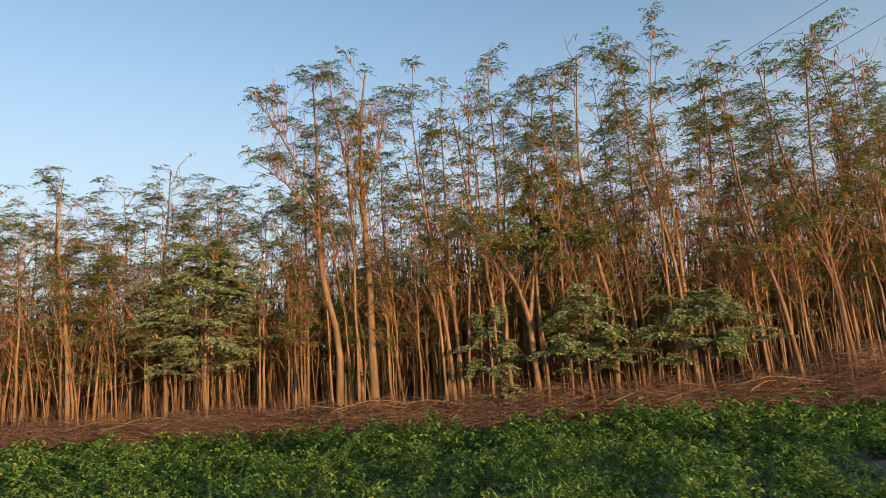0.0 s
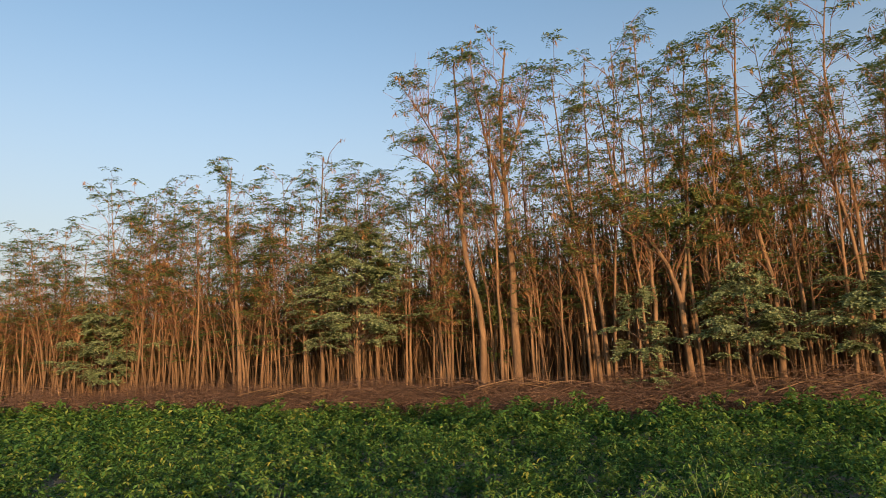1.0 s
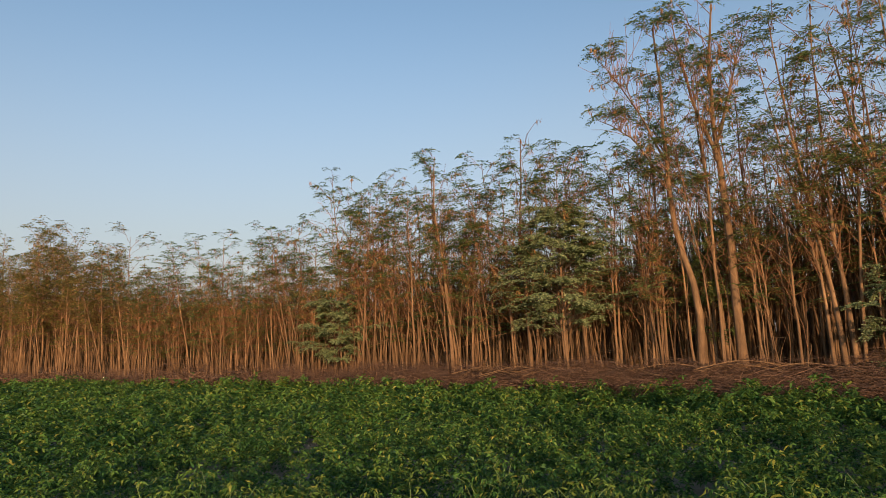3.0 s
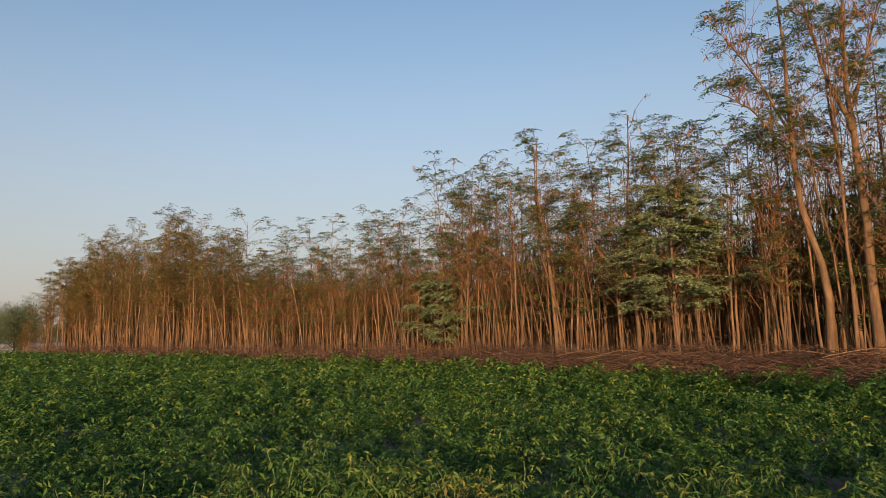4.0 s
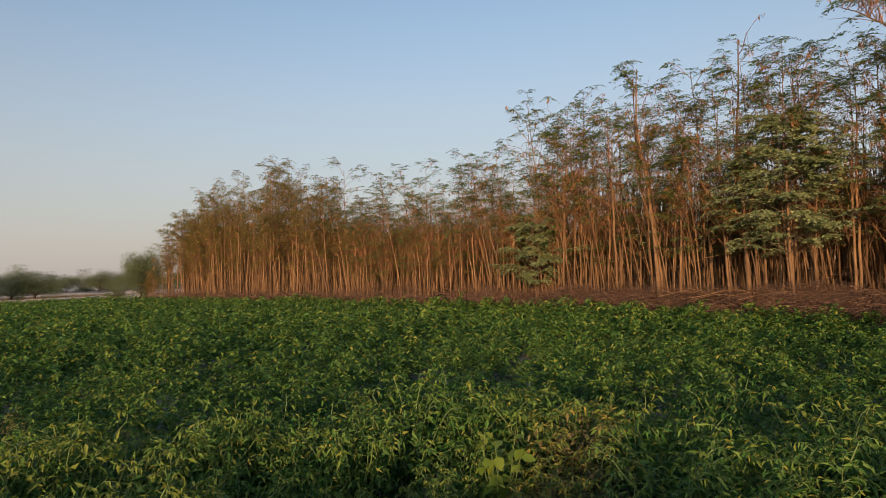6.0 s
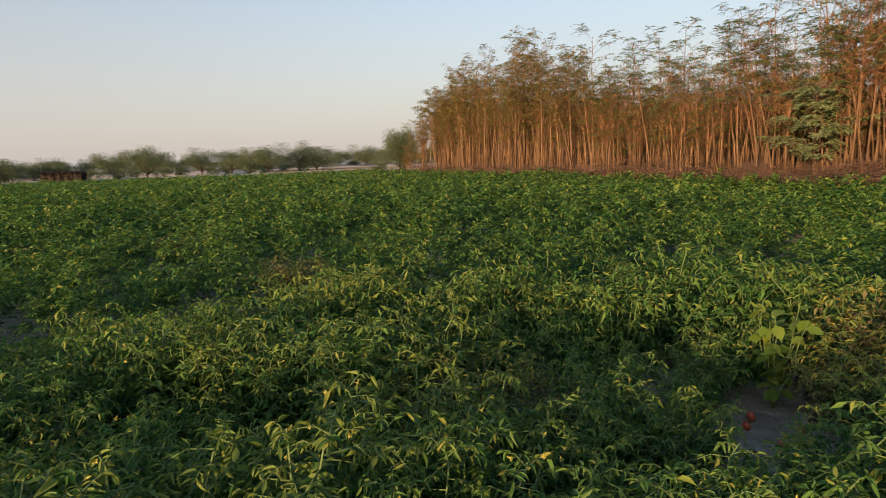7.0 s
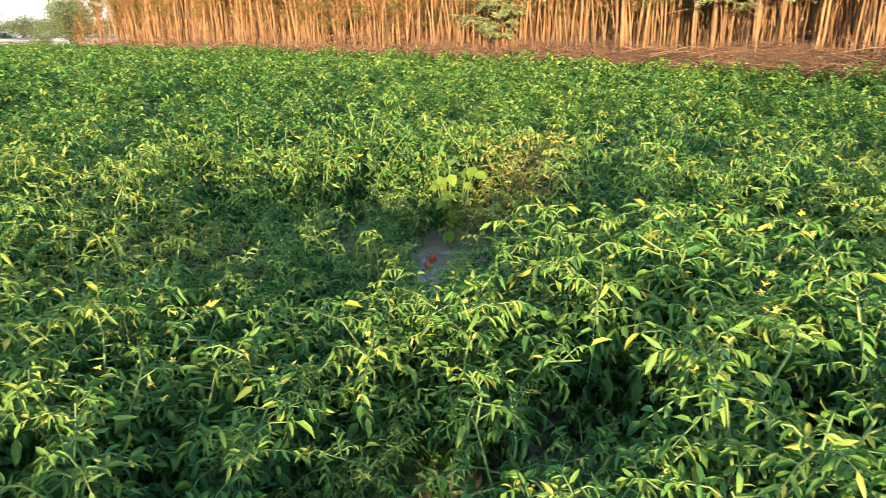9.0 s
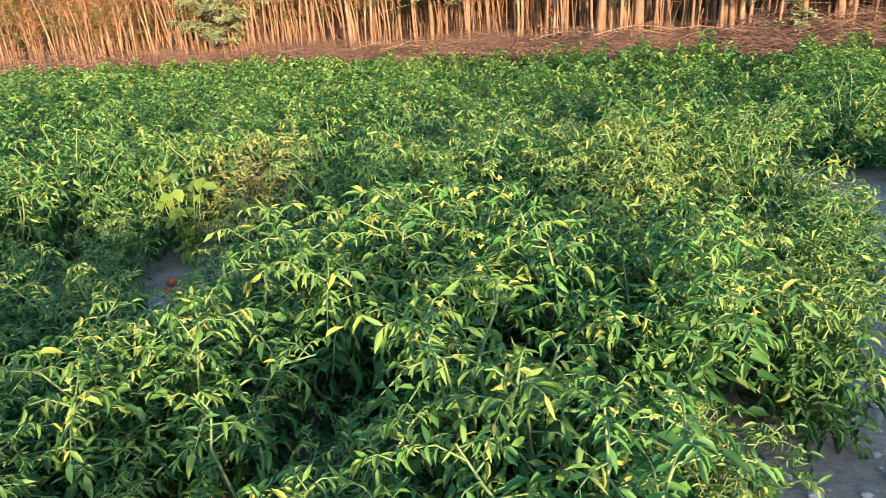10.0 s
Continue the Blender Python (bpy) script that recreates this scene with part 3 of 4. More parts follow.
def tree_parts(seed, stems, leafy=1.0, leaf=TREE_LEAF, coarse=False, start=0.42, pod_share=0.38):
    """stems: (waypoints, radius) each. Meshes for trunk, branches, crown and pods."""
    rng = np.random.default_rng(seed)
    trunks, radii, limbs, limb_r, twigs, twig_r, anchors = [], [], [], [], [], [], []
    for way, r0 in stems:
        m = 12
        path = wander(rng, way, m, 0.022)
        s = np.linspace(0, 1, m)
        rad = 0.85 * r0 * (1.0 - 0.82 * s) * (1 + 0.35 * np.exp(-s * 22))
        trunks.append(path)
        radii.append(rad)
        h = float(np.linalg.norm(path[-1] - path[0]))
        anchors.append(path[-1])
        slim = r0 < 0.033 if coarse else r0 < 0.0245
        n_limb = max(2, int((13 if not coarse else 8) * leafy * rng.uniform(0.85, 1.15) * (0.35 if slim else 1.0)))
        for k in range(n_limb):
            f = start + (0.97 - start) * (k + rng.random()) / n_limb
            base = np.array([np.interp(f, s, path[:, c]) for c in range(3)])
            az = rng.uniform(0, 2 * np.pi)
            steep = rng.uniform(0.8, 2.2)
            d = unit(np.array([np.cos(az), np.sin(az), steep]))
            ln = h * rng.uniform(0.10, 0.24) * (1.25 - 0.6 * f)
            q = np.linspace(0, 1, 5)
            limb = base + np.outer(q, d) * ln
            limb[:, 2] -= 0.16 * ln * q**2.5
            limb[:, :2] += np.outer(q**2, d[:2]) * ln * 0.15
            limb[1:] += rng.normal(0, 0.03, (4, 3))
            limbs.append(limb)
            limb_r.append(np.linspace(max(0.009, 0.34 * np.interp(f, s, rad)), 0.005, 5))
            anchors += [limb[-1], limb[3]] if coarse else [limb[-1]]
            for j in range(2 if coarse else 3):
                c = limb[int(rng.integers(1, 4))]
                e = unit(d + rng.normal(0, 0.6, 3))
                tl = rng.uniform(0.25, 0.6)
                tw = c + np.outer(np.linspace(0, 1, 4), e) * tl
                tw[:, 2] -= 0.2 * tl * np.linspace(0, 1, 4) ** 2
                twigs.append(tw)
                twig_r.append(np.linspace(0.006, 0.003, 4))
                anchors.append(tw[-1])
        for k in range(2 if slim else 6 if coarse else 24):
            f = rng.uniform(0.34, start + 0.2)
            base = np.array([np.interp(f, s, path[:, c]) for c in range(3)])
            e = random_dirs(rng, 1, 2.6)[0]
            tl = rng.uniform(0.5, 2.0)
            q = np.linspace(0, 1, 4)
            tw = base + np.outer(q, e) * tl + np.outer(q**2, rng.normal(0, 0.22, 3)) + rng.normal(0, 0.03, (4, 3))
            tw[0] = base
            twigs.append(tw)
            twig_r.append(np.linspace(0.009, 0.0035, 4))
    anchors = np.array(anchors)
    trunk = mesh_of("trunk", *tubes(np.array(trunks), np.array(radii), 6 if coarse else 8), BARK)
    branches = mesh_of("branchwork", *joined(tubes(np.array(limbs), np.array(limb_r), 4 if coarse else 5), tubes(np.array(twigs), np.array(twig_r), 3)), TWIG)
    if coarse:
        v, f = fronds(rng, anchors[rng.random(len(anchors)) < 0.75], 4, 0.34, 0.15, 0.045, 4)
    else:
        v, f = fronds(rng, anchors[rng.random(len(anchors)) < 0.62], 5, 0.34, 0.12, 0.027, 7)
    crown = mesh_of("crown", v, f, leaf)
    chosen = anchors[rng.random(len(anchors)) < pod_share]
    seed_pods = mesh_of("seed_pod_cluster", *pods(rng, chosen, 5 if coarse else 8), POD)
    return trunk, branches, crown, seed_pods


TREE_LABEL = "tall thin plantation tree with pale trunk and feathery leaves"


def place_tree(parts, x, y, turn, scale, label=TREE_LABEL, tall=1.0):
    t = thing("plantation_tree", x, y, -0.05, turn, scale, label, "tree", "trees of the plantation")
    t.scale = (scale, scale, scale * tall)
    for name, me in zip(("trunk", "branchwork", "crown", "seed_pod_cluster"), parts):
        child(name, me, t)
    return t


MARKED_FEET = []


def marked_tree(label, x, y, seed, leafy, start, stems):
    """A tree that stands out, by its foot: stems as (sideways, away, height) from it, and the trunk's radius."""
    MARKED_FEET.append((x, y))
    place_tree(tree_parts(100 + seed, stems, leafy, start=start, pod_share=0.38), x, y, 0, 1.0, label)


marked_tree("forked plantation tree with a bent trunk and open crown", -2.76, 15.45, 1, 0.6, 0.52, [([(0, 0, 0), (0.06, 0, 2.2), (-0.25, 0, 3.5), (-0.36, 0, 5.2), (-0.30, 0, 7.3), (-0.35, 0.1, 9.1)], 0.115), ([(-0.33, 0, 5.6), (-0.85, 0.1, 6.9), (-1.4, 0.1, 8.0), (-1.85, 0.1, 8.7)], 0.034), ([(-0.36, 0, 5.2), (-0.95, 0.1, 6.2), (-1.5, 0.1, 6.8), (-2.0, 0.1, 7.1)], 0.034)])
marked_tree("tallest straight plantation tree with an open feathery crown", -1.86, 15.3, 2, 0.6, 0.58, [([(0, 0, 0), (-0.02, 0, 3.3), (-0.08, 0, 5.4), (-0.18, 0, 7.1), (0.1, 0, 9.2)], 0.125), ([(-0.08, 0, 5.4), (-0.55, 0, 7.2), (-0.8, 0, 9.2)], 0.06), ([(-0.1, 0, 5.8), (0.4, 0, 7.2), (0.75, 0, 8.6)], 0.045)])
marked_tree("leaning plantation tree with arching dead boughs", 1.95, 14.68, 3, 0.9, 0.35, [([(0, 0, 0), (-0.06, 0, 2.2), (-0.16, 0, 3.1), (-0.75, 0, 4.0), (-1.3, 0.2, 5.4), (-1.5, 0.3, 7.6)], 0.088), ([(-0.1, 0, 2.4), (0.25, 0, 4.2), (0.3, 0, 6.2), (0.5, 0, 8.4)], 0.056)])
marked_tree(TREE_LABEL, 3.62, 14.4, 4, 1.0, 0.42, [([(0, 0, 0), (0.03, 0, 2.0), (0.05, 0, 3.0), (-0.25, 0, 4.6), (-0.3, 0, 7.0), (-0.1, 0, 8.7)], 0.092)])
marked_tree("twin-stemmed plantation tree leaning apart", 5.35, 14.13, 5, 1.0, 0.45, [([(0, 0, 0), (-0.05, 0, 2.7), (-0.12, 0, 5.1), (-0.3, 0, 7.2), (0.1, 0, 9.2)], 0.064), ([(-0.06, 0.02, 0), (-0.12, 0.02, 2.9), (-0.35, 0, 4.4), (-0.72, 0, 5.8), (-0.9, 0, 8.0)], 0.064)])
marked_tree("twin-stemmed plantation tree with thick pale trunks", 8.46, 13.6, 6, 1.0, 0.42, [([(0, 0, 0), (-0.05, 0, 1.3), (-0.13, 0, 2.5), (-0.18, 0, 4.3), (-0.2, 0, 5.5), (0.2, 0, 8.5)], 0.080), ([(-0.16, 0.02, 0), (-0.14, 0.02, 2.9), (-0.7, 0, 4.7), (-1.0, 0, 7.8)], 0.072)])
marked_tree("clump of plantation stems grown from one root", -0.02, 15.0, 7, 0.8, 0.40, [([(0, 0, 0), (-0.02, 0, 2.1), (-0.2, 0, 3.8), (-0.5, 0, 6.2), (-0.6, 0, 8.3)], 0.068), ([(0.18, 0.02, 0), (0.12, 0, 2.4), (0.05, 0, 4.5), (0.2, 0, 8.4)], 0.072), ([(-0.16, 0.05, 0), (-0.2, 0, 2.4), (-0.55, 0, 4.6), (-0.9, 0.2, 7.6)], 0.048), ([(0.32, 0.1, 0), (0.5, 0, 3.0), (0.75, 0, 5.8), (0.9, 0, 8.8)], 0.048)])
marked_tree("pair of slim plantation stems grown from one root", 1.28, 14.79, 8, 1.0, 0.40, [([(0, 0, 0), (0.02, 0, 2.5), (-0.02, 0, 3.4), (0.1, 0, 6.0), (0.1, 0, 9.0)], 0.072), ([(-0.15, 0, 0), (-0.18, 0, 2.6), (-0.35, 0, 5.4), (-0.4, 0, 8.2)], 0.048)])
marked_tree("plantation tree leaning over the brush", 7.5, 13.77, 9, 1.0, 0.42, [([(0, 0, 0), (-0.2, 0, 2.3), (-0.5, 0, 3.5), (-0.8, 0, 5.2), (-0.9, 0, 7.9)], 0.068)])
marked_tree(TREE_LABEL, -7.23, 16.15, 10, 1.0, 0.45, [([(0, 0, 0), (-0.05, 0, 2.7), (-0.1, 0, 4.5), (0.1, 0, 7.2)], 0.080)])
marked_tree(TREE_LABEL, -10.08, 16.9, 11, 1.0, 0.45, [([(0, 0, 0), (-0.18, 0, 3.5), (-0.42, 0, 5.6), (-0.4, 0, 7.5)], 0.080)])


def plain_stems(seed, stout=1.0):
    rng = np.random.default_rng(seed)
    h = rng.uniform(7.0, 8.0)
    lean = rng.normal(0, 0.35, 2)
    out = [([(0, 0, 0), (*(lean * 0.2), h * 0.35), (*(lean * 0.7), h * 0.7), (*lean, h)], rng.uniform(0.03, 0.055) * stout)]
    if rng.random() < 0.5:
        l2, h2 = rng.normal(0, 0.5, 2), h * rng.uniform(0.75, 0.95)
        b = rng.normal(0, 0.1, 2)
        out.append(([(*b, 0), (*(b + l2 * 0.25), h2 * 0.35), (*(b + l2 * 0.7), h2 * 0.7), (*(b + l2), h2)], rng.uniform(0.02, 0.038) * stout))
    for _ in range(int(rng.integers(0, 3))):
        l3, h3, b = rng.normal(0, 0.3, 2), h * rng.uniform(0.5, 0.75), rng.normal(0, 0.22, 2)
        out.append(([(*b, 0), (*(b + l3 * 0.3), h3 * 0.35), (*(b + l3 * 0.7), h3 * 0.7), (*(b + l3), h3)], rng.uniform(0.014, 0.024) * stout))
    return out


FRONT = [tree_parts(200 + k, plain_stems(300 + k), 0.74, start=0.44 + 0.03 * (k % 4)) for k in range(10)]
DISTANT = [tree_parts(230 + k, plain_stems(330 + k, 1.35), 1.6, SUN_TINTED_LEAF, coarse=True, start=0.42) for k in range(6)]
BACK = [tree_parts(260 + k, plain_stems(360 + k), 0.38, coarse=True, start=0.55) for k in range(6)]
LOW_LEAFED = [tree_parts(280 + k, plain_stems(380 + k, 1.2), 2.0, SUN_TINTED_LEAF, coarse=True, start=0.22) for k in range(4)]
wrng = np.random.default_rng(31)


def crown_height(x):
    """Tree height along the front of the plantation, by the skyline."""
    return np.interp(x, [-74, -72, -69.5, -66, -63, -58, -53, -43, -36, -33, -29, -24, -20, -14, -10, -7, -5.2, -3.7, 0, 2, 3, 5, 6, 7.5, 9, 14],
                     [1.5, 2.8, 4.6, 6.2, 7.1, 8.0, 8.6, 8.5, 7.7, 6.9, 5.5, 6.1, 6.0, 7.3, 6.9, 6.9, 7.1, 7.6, 8.0, 8.8, 9.0, 8.7, 8.3, 7.6, 8.4, 8.8])


feet = np.array(MARKED_FEET)
front_count = 0
second_rows = []
x = 12.5
while x > -30:
    for row in range(4):
        px = x + wrng.uniform(-0.25, 0.25)
        py = float(field_edge(px)) + 2.1 + row * 0.6 + wrng.uniform(-0.3, 0.3)
        if np.min(np.hypot(*(feet - (px, py)).T)) < (0.45 if row else 0.35):
            continue
        h = float(crown_height(px)) * wrng.uniform(0.8, 1.02) / 7.5
        k = int(wrng.integers(0, 10))
        turn, size = wrng.uniform(0, 360), wrng.uniform(0.85, 1.1)
        if row < 2:
            place_tree(FRONT[k], px, py, turn, size, tall=h)
        else:
            second_rows.append((BACK[k % 6], pose(px, py, -0.05, 0, 0, turn) @ Matrix.Diagonal((size, size, size * h * 0.68, 1))))
        front_count += 1
    x -= wrng.uniform(0.55, 0.85)
x = -30.5
while x > WOOD_END:
    for row in range(3):
        px = x + wrng.uniform(-0.4, 0.4)
        py = float(field_edge(px)) + 2.1 + row * 1.1 + wrng.uniform(-0.4, 0.4)
        h = float(crown_height(px)) * wrng.uniform(0.82, 1.0) / 7.5
        place_tree(DISTANT[int(wrng.integers(0, 6))], px, py, wrng.uniform(0, 360), wrng.uniform(0.9, 1.2), tall=h)
    x -= wrng.uniform(0.9, 1.4)

# the end of the plantation, leafy down to the ground and sloping off
for k in range(70):
    px = -58.5 - 15 * wrng.random()
    py = float(field_edge(px)) + 2.0 + 15 * wrng.random() ** 1.7
    h = float(crown_height(px)) * wrng.uniform(0.85, 1.0) / 7.5
    place_tree(LOW_LEAFED[k % 4], px, py, wrng.uniform(0, 360), wrng.uniform(0.95, 1.3) * min(1.0, 0.45 + 0.55 * h), "leafy plantation tree at the end of the rows", h / min(1.0, 0.45 + 0.55 * h))


def merged(meshes_at):
    """Corners and four-sided faces of many placed meshes as one."""
    out = []
    for me, m in meshes_at:
        v = np.empty(len(me.vertices) * 3, np.float32)
        f = np.empty(len(me.loops), np.int32)
        me.vertices.foreach_get("co", v)
        me.loops.foreach_get("vertex_index", f)
        m = np.array(m)
        out.append((v.reshape(-1, 3) @ m[:3, :3].T + m[:3, 3], f.reshape(-1, 4)))
    return joined(*out)


rows_behind = new("plantation_rows")
tagged(rows_behind, "close rows of thin feathery trees behind the front", "trees", kind="stuff")
for j, (name, material) in enumerate((("stems", BARK), ("branchwork", TWIG), ("leaves", TREE_LEAF), ("seed_pod_cluster", POD))):
    child(name, mesh_of(name, *merged([(parts[j], m) for parts, m in second_rows]), material), rows_behind)


def deep_wood(rng):
    """The rows behind: thin stems and loose leaves, past counting."""
    n = 14000
    x = rng.uniform(WOOD_END, 26, n)
    depth = 4.0 + 26 * rng.random(n) ** 2.0
    y = field_edge(x) + depth
    h = crown_height(x) * rng.uniform(0.42, 0.72, n)
    s = np.linspace(0, 1, 4)
    lean = rng.normal(0, 0.4, (n, 2))
    path = np.zeros((n, 4, 3))
    path[:, :, 0] = x[:, None] + lean[:, :1] * s**1.5 + rng.normal(0, 0.05, (n, 4))
    path[:, :, 1] = y[:, None] + lean[:, 1:] * s**1.5
    path[:, :, 2] = h[:, None] * s - 0.05
    rad = rng.uniform(0.022, 0.055, n)[:, None] * (1 - 0.8 * s)
    trunk_set = tubes(path, rad, 3)
    m = 2 * n
    w = np.repeat(np.arange(n), 2)
    f = rng.uniform(0.35, 0.9, m)
    base = np.stack([x[w] + lean[w, 0] * f**1.5, y[w] + lean[w, 1] * f**1.5, h[w] * f], 1)
    e = random_dirs(rng, m, 2.2)
    tl = rng.uniform(0.5, 1.3, m)[:, None, None]
    tw = base[:, None] + e[:, None] * np.linspace(0, 1, 2)[None, :, None] * tl
    twig_set = tubes(tw, np.tile([0.012, 0.005], (m, 1)), 3)
    leaf_at = tw[:, 1][rng.random(m) < 0.15]
    return joined(trunk_set, twig_set), fronds(rng, leaf_at, 2, 0.4, 0.24, 0.09, 2)


(stems_v, stems_f), (leaves_v, leaves_f) = deep_wood(np.random.default_rng(77))
wood = new("deep_plantation")
tagged(wood, "dense dark rows of thin trees deep in the plantation", "woods", kind="stuff")
child("stems", mesh_of("stems", stems_v, stems_f, BARK), wood)
child("leaves", mesh_of("leaves", leaves_v, leaves_f, TREE_LEAF), wood)


# ---- leafy bushes that stand before the trunks ----
def bush_parts(seed, wide, deep, low, high, density, leaf):
    """Boughs that arch out and droop, each a flat fan of leafy sprays, with open gaps between them."""
    rng = np.random.default_rng(seed)
    n = int(46 * density)
    up = (np.arange(n) + rng.random(n)) / n
    az = np.arange(n) * 2.4 + rng.normal(0, 0.35, n)
    girth = np.interp(up, [0, 0.2, 0.55, 0.85, 1.0], [0.6, 1.0, 0.95, 0.7, 0.35]) * np.where(rng.random(n) < 0.25, rng.uniform(1.0, 1.35, n), rng.uniform(0.45, 1.0, n))
    z = low + (high - low) * up + rng.normal(0, 0.16, n)
    ends = np.stack([np.cos(az) * wide * 0.42 * girth, np.sin(az) * deep * 0.42 * girth, z], 1)
    span = np.linalg.norm(ends[:, :2], axis=1)
    foot = np.stack([rng.normal(0, 0.04, n), rng.normal(0, 0.04, n), np.maximum(0.25, z - rng.uniform(0.2, 0.55, n) * span)], 1)
    mid = foot * 0.45 + ends * 0.55 + np.stack([np.zeros(n), np.zeros(n), 0.12 + 0.2 * span], 1)
    s = np.linspace(0, 1, 6)[None, :, None]
    path = foot[:, None] * (1 - s) ** 2 + 2 * mid[:, None] * s * (1 - s) + ends[:, None] * s**2
    boughs = tubes(path, np.tile(np.linspace(0.008, 0.002, 6), (n, 1)), 4)
    main = tubes(np.array([[(0, 0, -0.05), (0.03, 0, low * 0.3), (-0.02, 0.02, low * 0.7 + 0.1), (0.02, 0, (low + high) / 2), (0, 0, high * 0.9)]]), np.array([[0.05, 0.042, 0.036, 0.024, 0.006]]), 7)
    k = 20
    w = np.repeat(np.arange(n), k)
    f = (0.3 + 0.7 * (np.tile(np.arange(k), n) + rng.random(n * k)) / k)[:, None]
    at = foot[w] * (1 - f) ** 2 + 2 * mid[w] * f * (1 - f) + ends[w] * f**2
    along = unit(2 * (1 - f) * (mid[w] - foot[w]) + 2 * f * (ends[w] - mid[w]))
    across = unit(np.cross(along, [0, 0, 1.0]))
    hand = np.where(np.tile(np.arange(k), n) % 2, 1.0, -1.0)[:, None]
    d = unit(along * rng.uniform(0.5, 1.2, (n * k, 1)) + across * hand * rng.uniform(0.3, 1.0, (n * k, 1)) + rng.normal(0, 0.15, (n * k, 3)))
    ln = rng.uniform(0.22, 0.42, n * k) * (1.25 - 0.5 * f[:, 0])
    twigs = tubes(at[:, None] + d[:, None] * (np.linspace(0, 1, 3)[None, :, None] * ln[:, None, None]) - np.array([0, 0, 0.09]) * np.linspace(0, 1, 3)[None, :, None] ** 2, np.tile([0.0025, 0.002, 0.001], (n * k, 1)), 3)
    side = unit(np.cross(d, np.tile([0, 0, 1.0], (n * k, 1))))
    p, pd = [], []
    for j in range(9):
        q = (j + 0.5) / 9
        for sg in (-1, 1):
            p.append(at + d * (ln * q)[:, None] - np.array([0, 0, 0.09]) * q * q)
            pd.append(side * sg + d * 0.6 + [0, 0, 0.15] + rng.normal(0, 0.22, (n * k, 3)))
    p, pd = np.concatenate(p), np.concatenate(pd)
    sprays = rhombs(p, pd, np.tile([0, -0.35, 0.6], (len(p), 1)) + rng.normal(0, 0.8, (len(p), 3)), rng.uniform(0.042, 0.08, len(p)), 0.028)
    return mesh_of("trunk", *main, BARK), mesh_of("branchwork", *joined(boughs, twigs), DARK_BARK), mesh_of("crown", *sprays, leaf)


def place_bush(name, label, x, y, seed, wide, deep, low, high, density, leaf=BUSH_LEAF, category="bush", group=""):
    t = thing(name, x, y, 0, 0, 1, label, category, group)
    for part_name, me in zip(("trunk", "branchwork", "crown"), bush_parts(seed, wide, deep, low, high, density, leaf)):
        child(part_name, me, t)


place_bush("thorn_tree", "tall grey-green thorn tree with tiered foliage before the trunks", -6.1, 15.8, 1, 3.8, 2.2, 1.95, 4.95, 2.5, category="tree")
place_bush("thorn_bush", "low grey-green thorn bush at the plantation's edge", -15.2, 17.3, 2, 3.9, 2.0, 1.15, 3.3, 1.35)
place_bush("thorn_bush", "thin straggling grey-green thorn bush over dead brush", 0.88, 14.5, 3, 1.7, 1.0, 0.8, 2.4, 0.42)
place_bush("thorn_bush", "leafy grey-green thorn bush over dead brush", 3.0, 14.15, 4, 2.5, 1.5, 1.25, 2.75, 0.95)
place_bush("thorn_bush", "wide flat grey-green thorn bush over dead brush", 5.5, 13.8, 5, 3.3, 1.5, 1.4, 2.6, 1.3)
place_bush("leafy_sapling", "dark green sapling between the trunks", -2.5, 16.2, 6, 1.3, 1.0, 1.5, 4.2, 0.5, TREE_LEAF, "sapling")
place_bush("leafy_sapling", "yellowing leafy sapling among the tall trees", 2.5, 14.9, 7, 1.9, 1.4, 4.4, 6.1, 0.42, YELLOW_LEAF, "sapling")
place_bush("leafy_sapling", "dark green sapling among the tall trees", 2.1, 14.6, 8, 2.2, 1.2, 3.9, 5.0, 0.5, TREE_LEAF, "sapling")


# ---- the heap of cut dead branches along the field's edge ----
def brush_heap(rng, n, x0, x1, thick):
    x = rng.uniform(x0, x1, n)
    across = 0.45 + rng.beta(1.3, 1.5, n) * 2.45
    top = np.interp(across, [0.4, 0.8, 1.6, 2.2, 2.9], [0.25, 0.48, 0.76, 0.72, 0.4])
    top = top * (1 + 0.18 * np.sin(x * 1.3) * np.sin(x * 0.37 + 1) + 0.12 * np.sin(x * 3.1)) * np.interp(x, [6.5, 9], [1.0, 1.45])
    z = top * rng.uniform(0.03, 1.0, n) ** 0.6
    c = np.stack([x, field_edge(x) + 0.15 + across, z], 1)
    az = rng.normal(0, 0.45, n) + np.where(rng.random(n) < 0.5, np.pi, 0)
    d = np.stack([np.cos(az), np.sin(az), rng.normal(-0.05, 0.22, n)], 1)
    ln = rng.uniform(0.5, 1.7, n) * thick[1]
    s = np.linspace(-0.5, 0.5, 5)
    path = c[:, None] + d[:, None] * (ln[:, None] * s)[:, :, None]
    bend = rng.normal(0, 0.12, (n, 1, 3))
    path += bend * (1 - 4 * s[None, :, None] ** 2) * ln[:, None, None]
    path += rng.normal(0, 0.012, path.shape)
    path[:, :, 2] = np.maximum(path[:, :, 2], 0.02)
    rad = rng.uniform(0.002, 0.0055, n)[:, None] * np.linspace(1.2, 0.5, 5) * thick[0]
    return tubes(path, rad, 3)


brng = np.random.default_rng(41)
heap = new("brush_heap", mesh_of("brush_heap", *joined(brush_heap(brng, 12500, -18, 13, (1.0, 1.0)), brush_heap(brng, 3000, -68, -18, (2.2, 1.5))), BRUSH))
tagged(heap, "long heap of cut reddish-brown dead branches", "brush heap", kind="stuff")


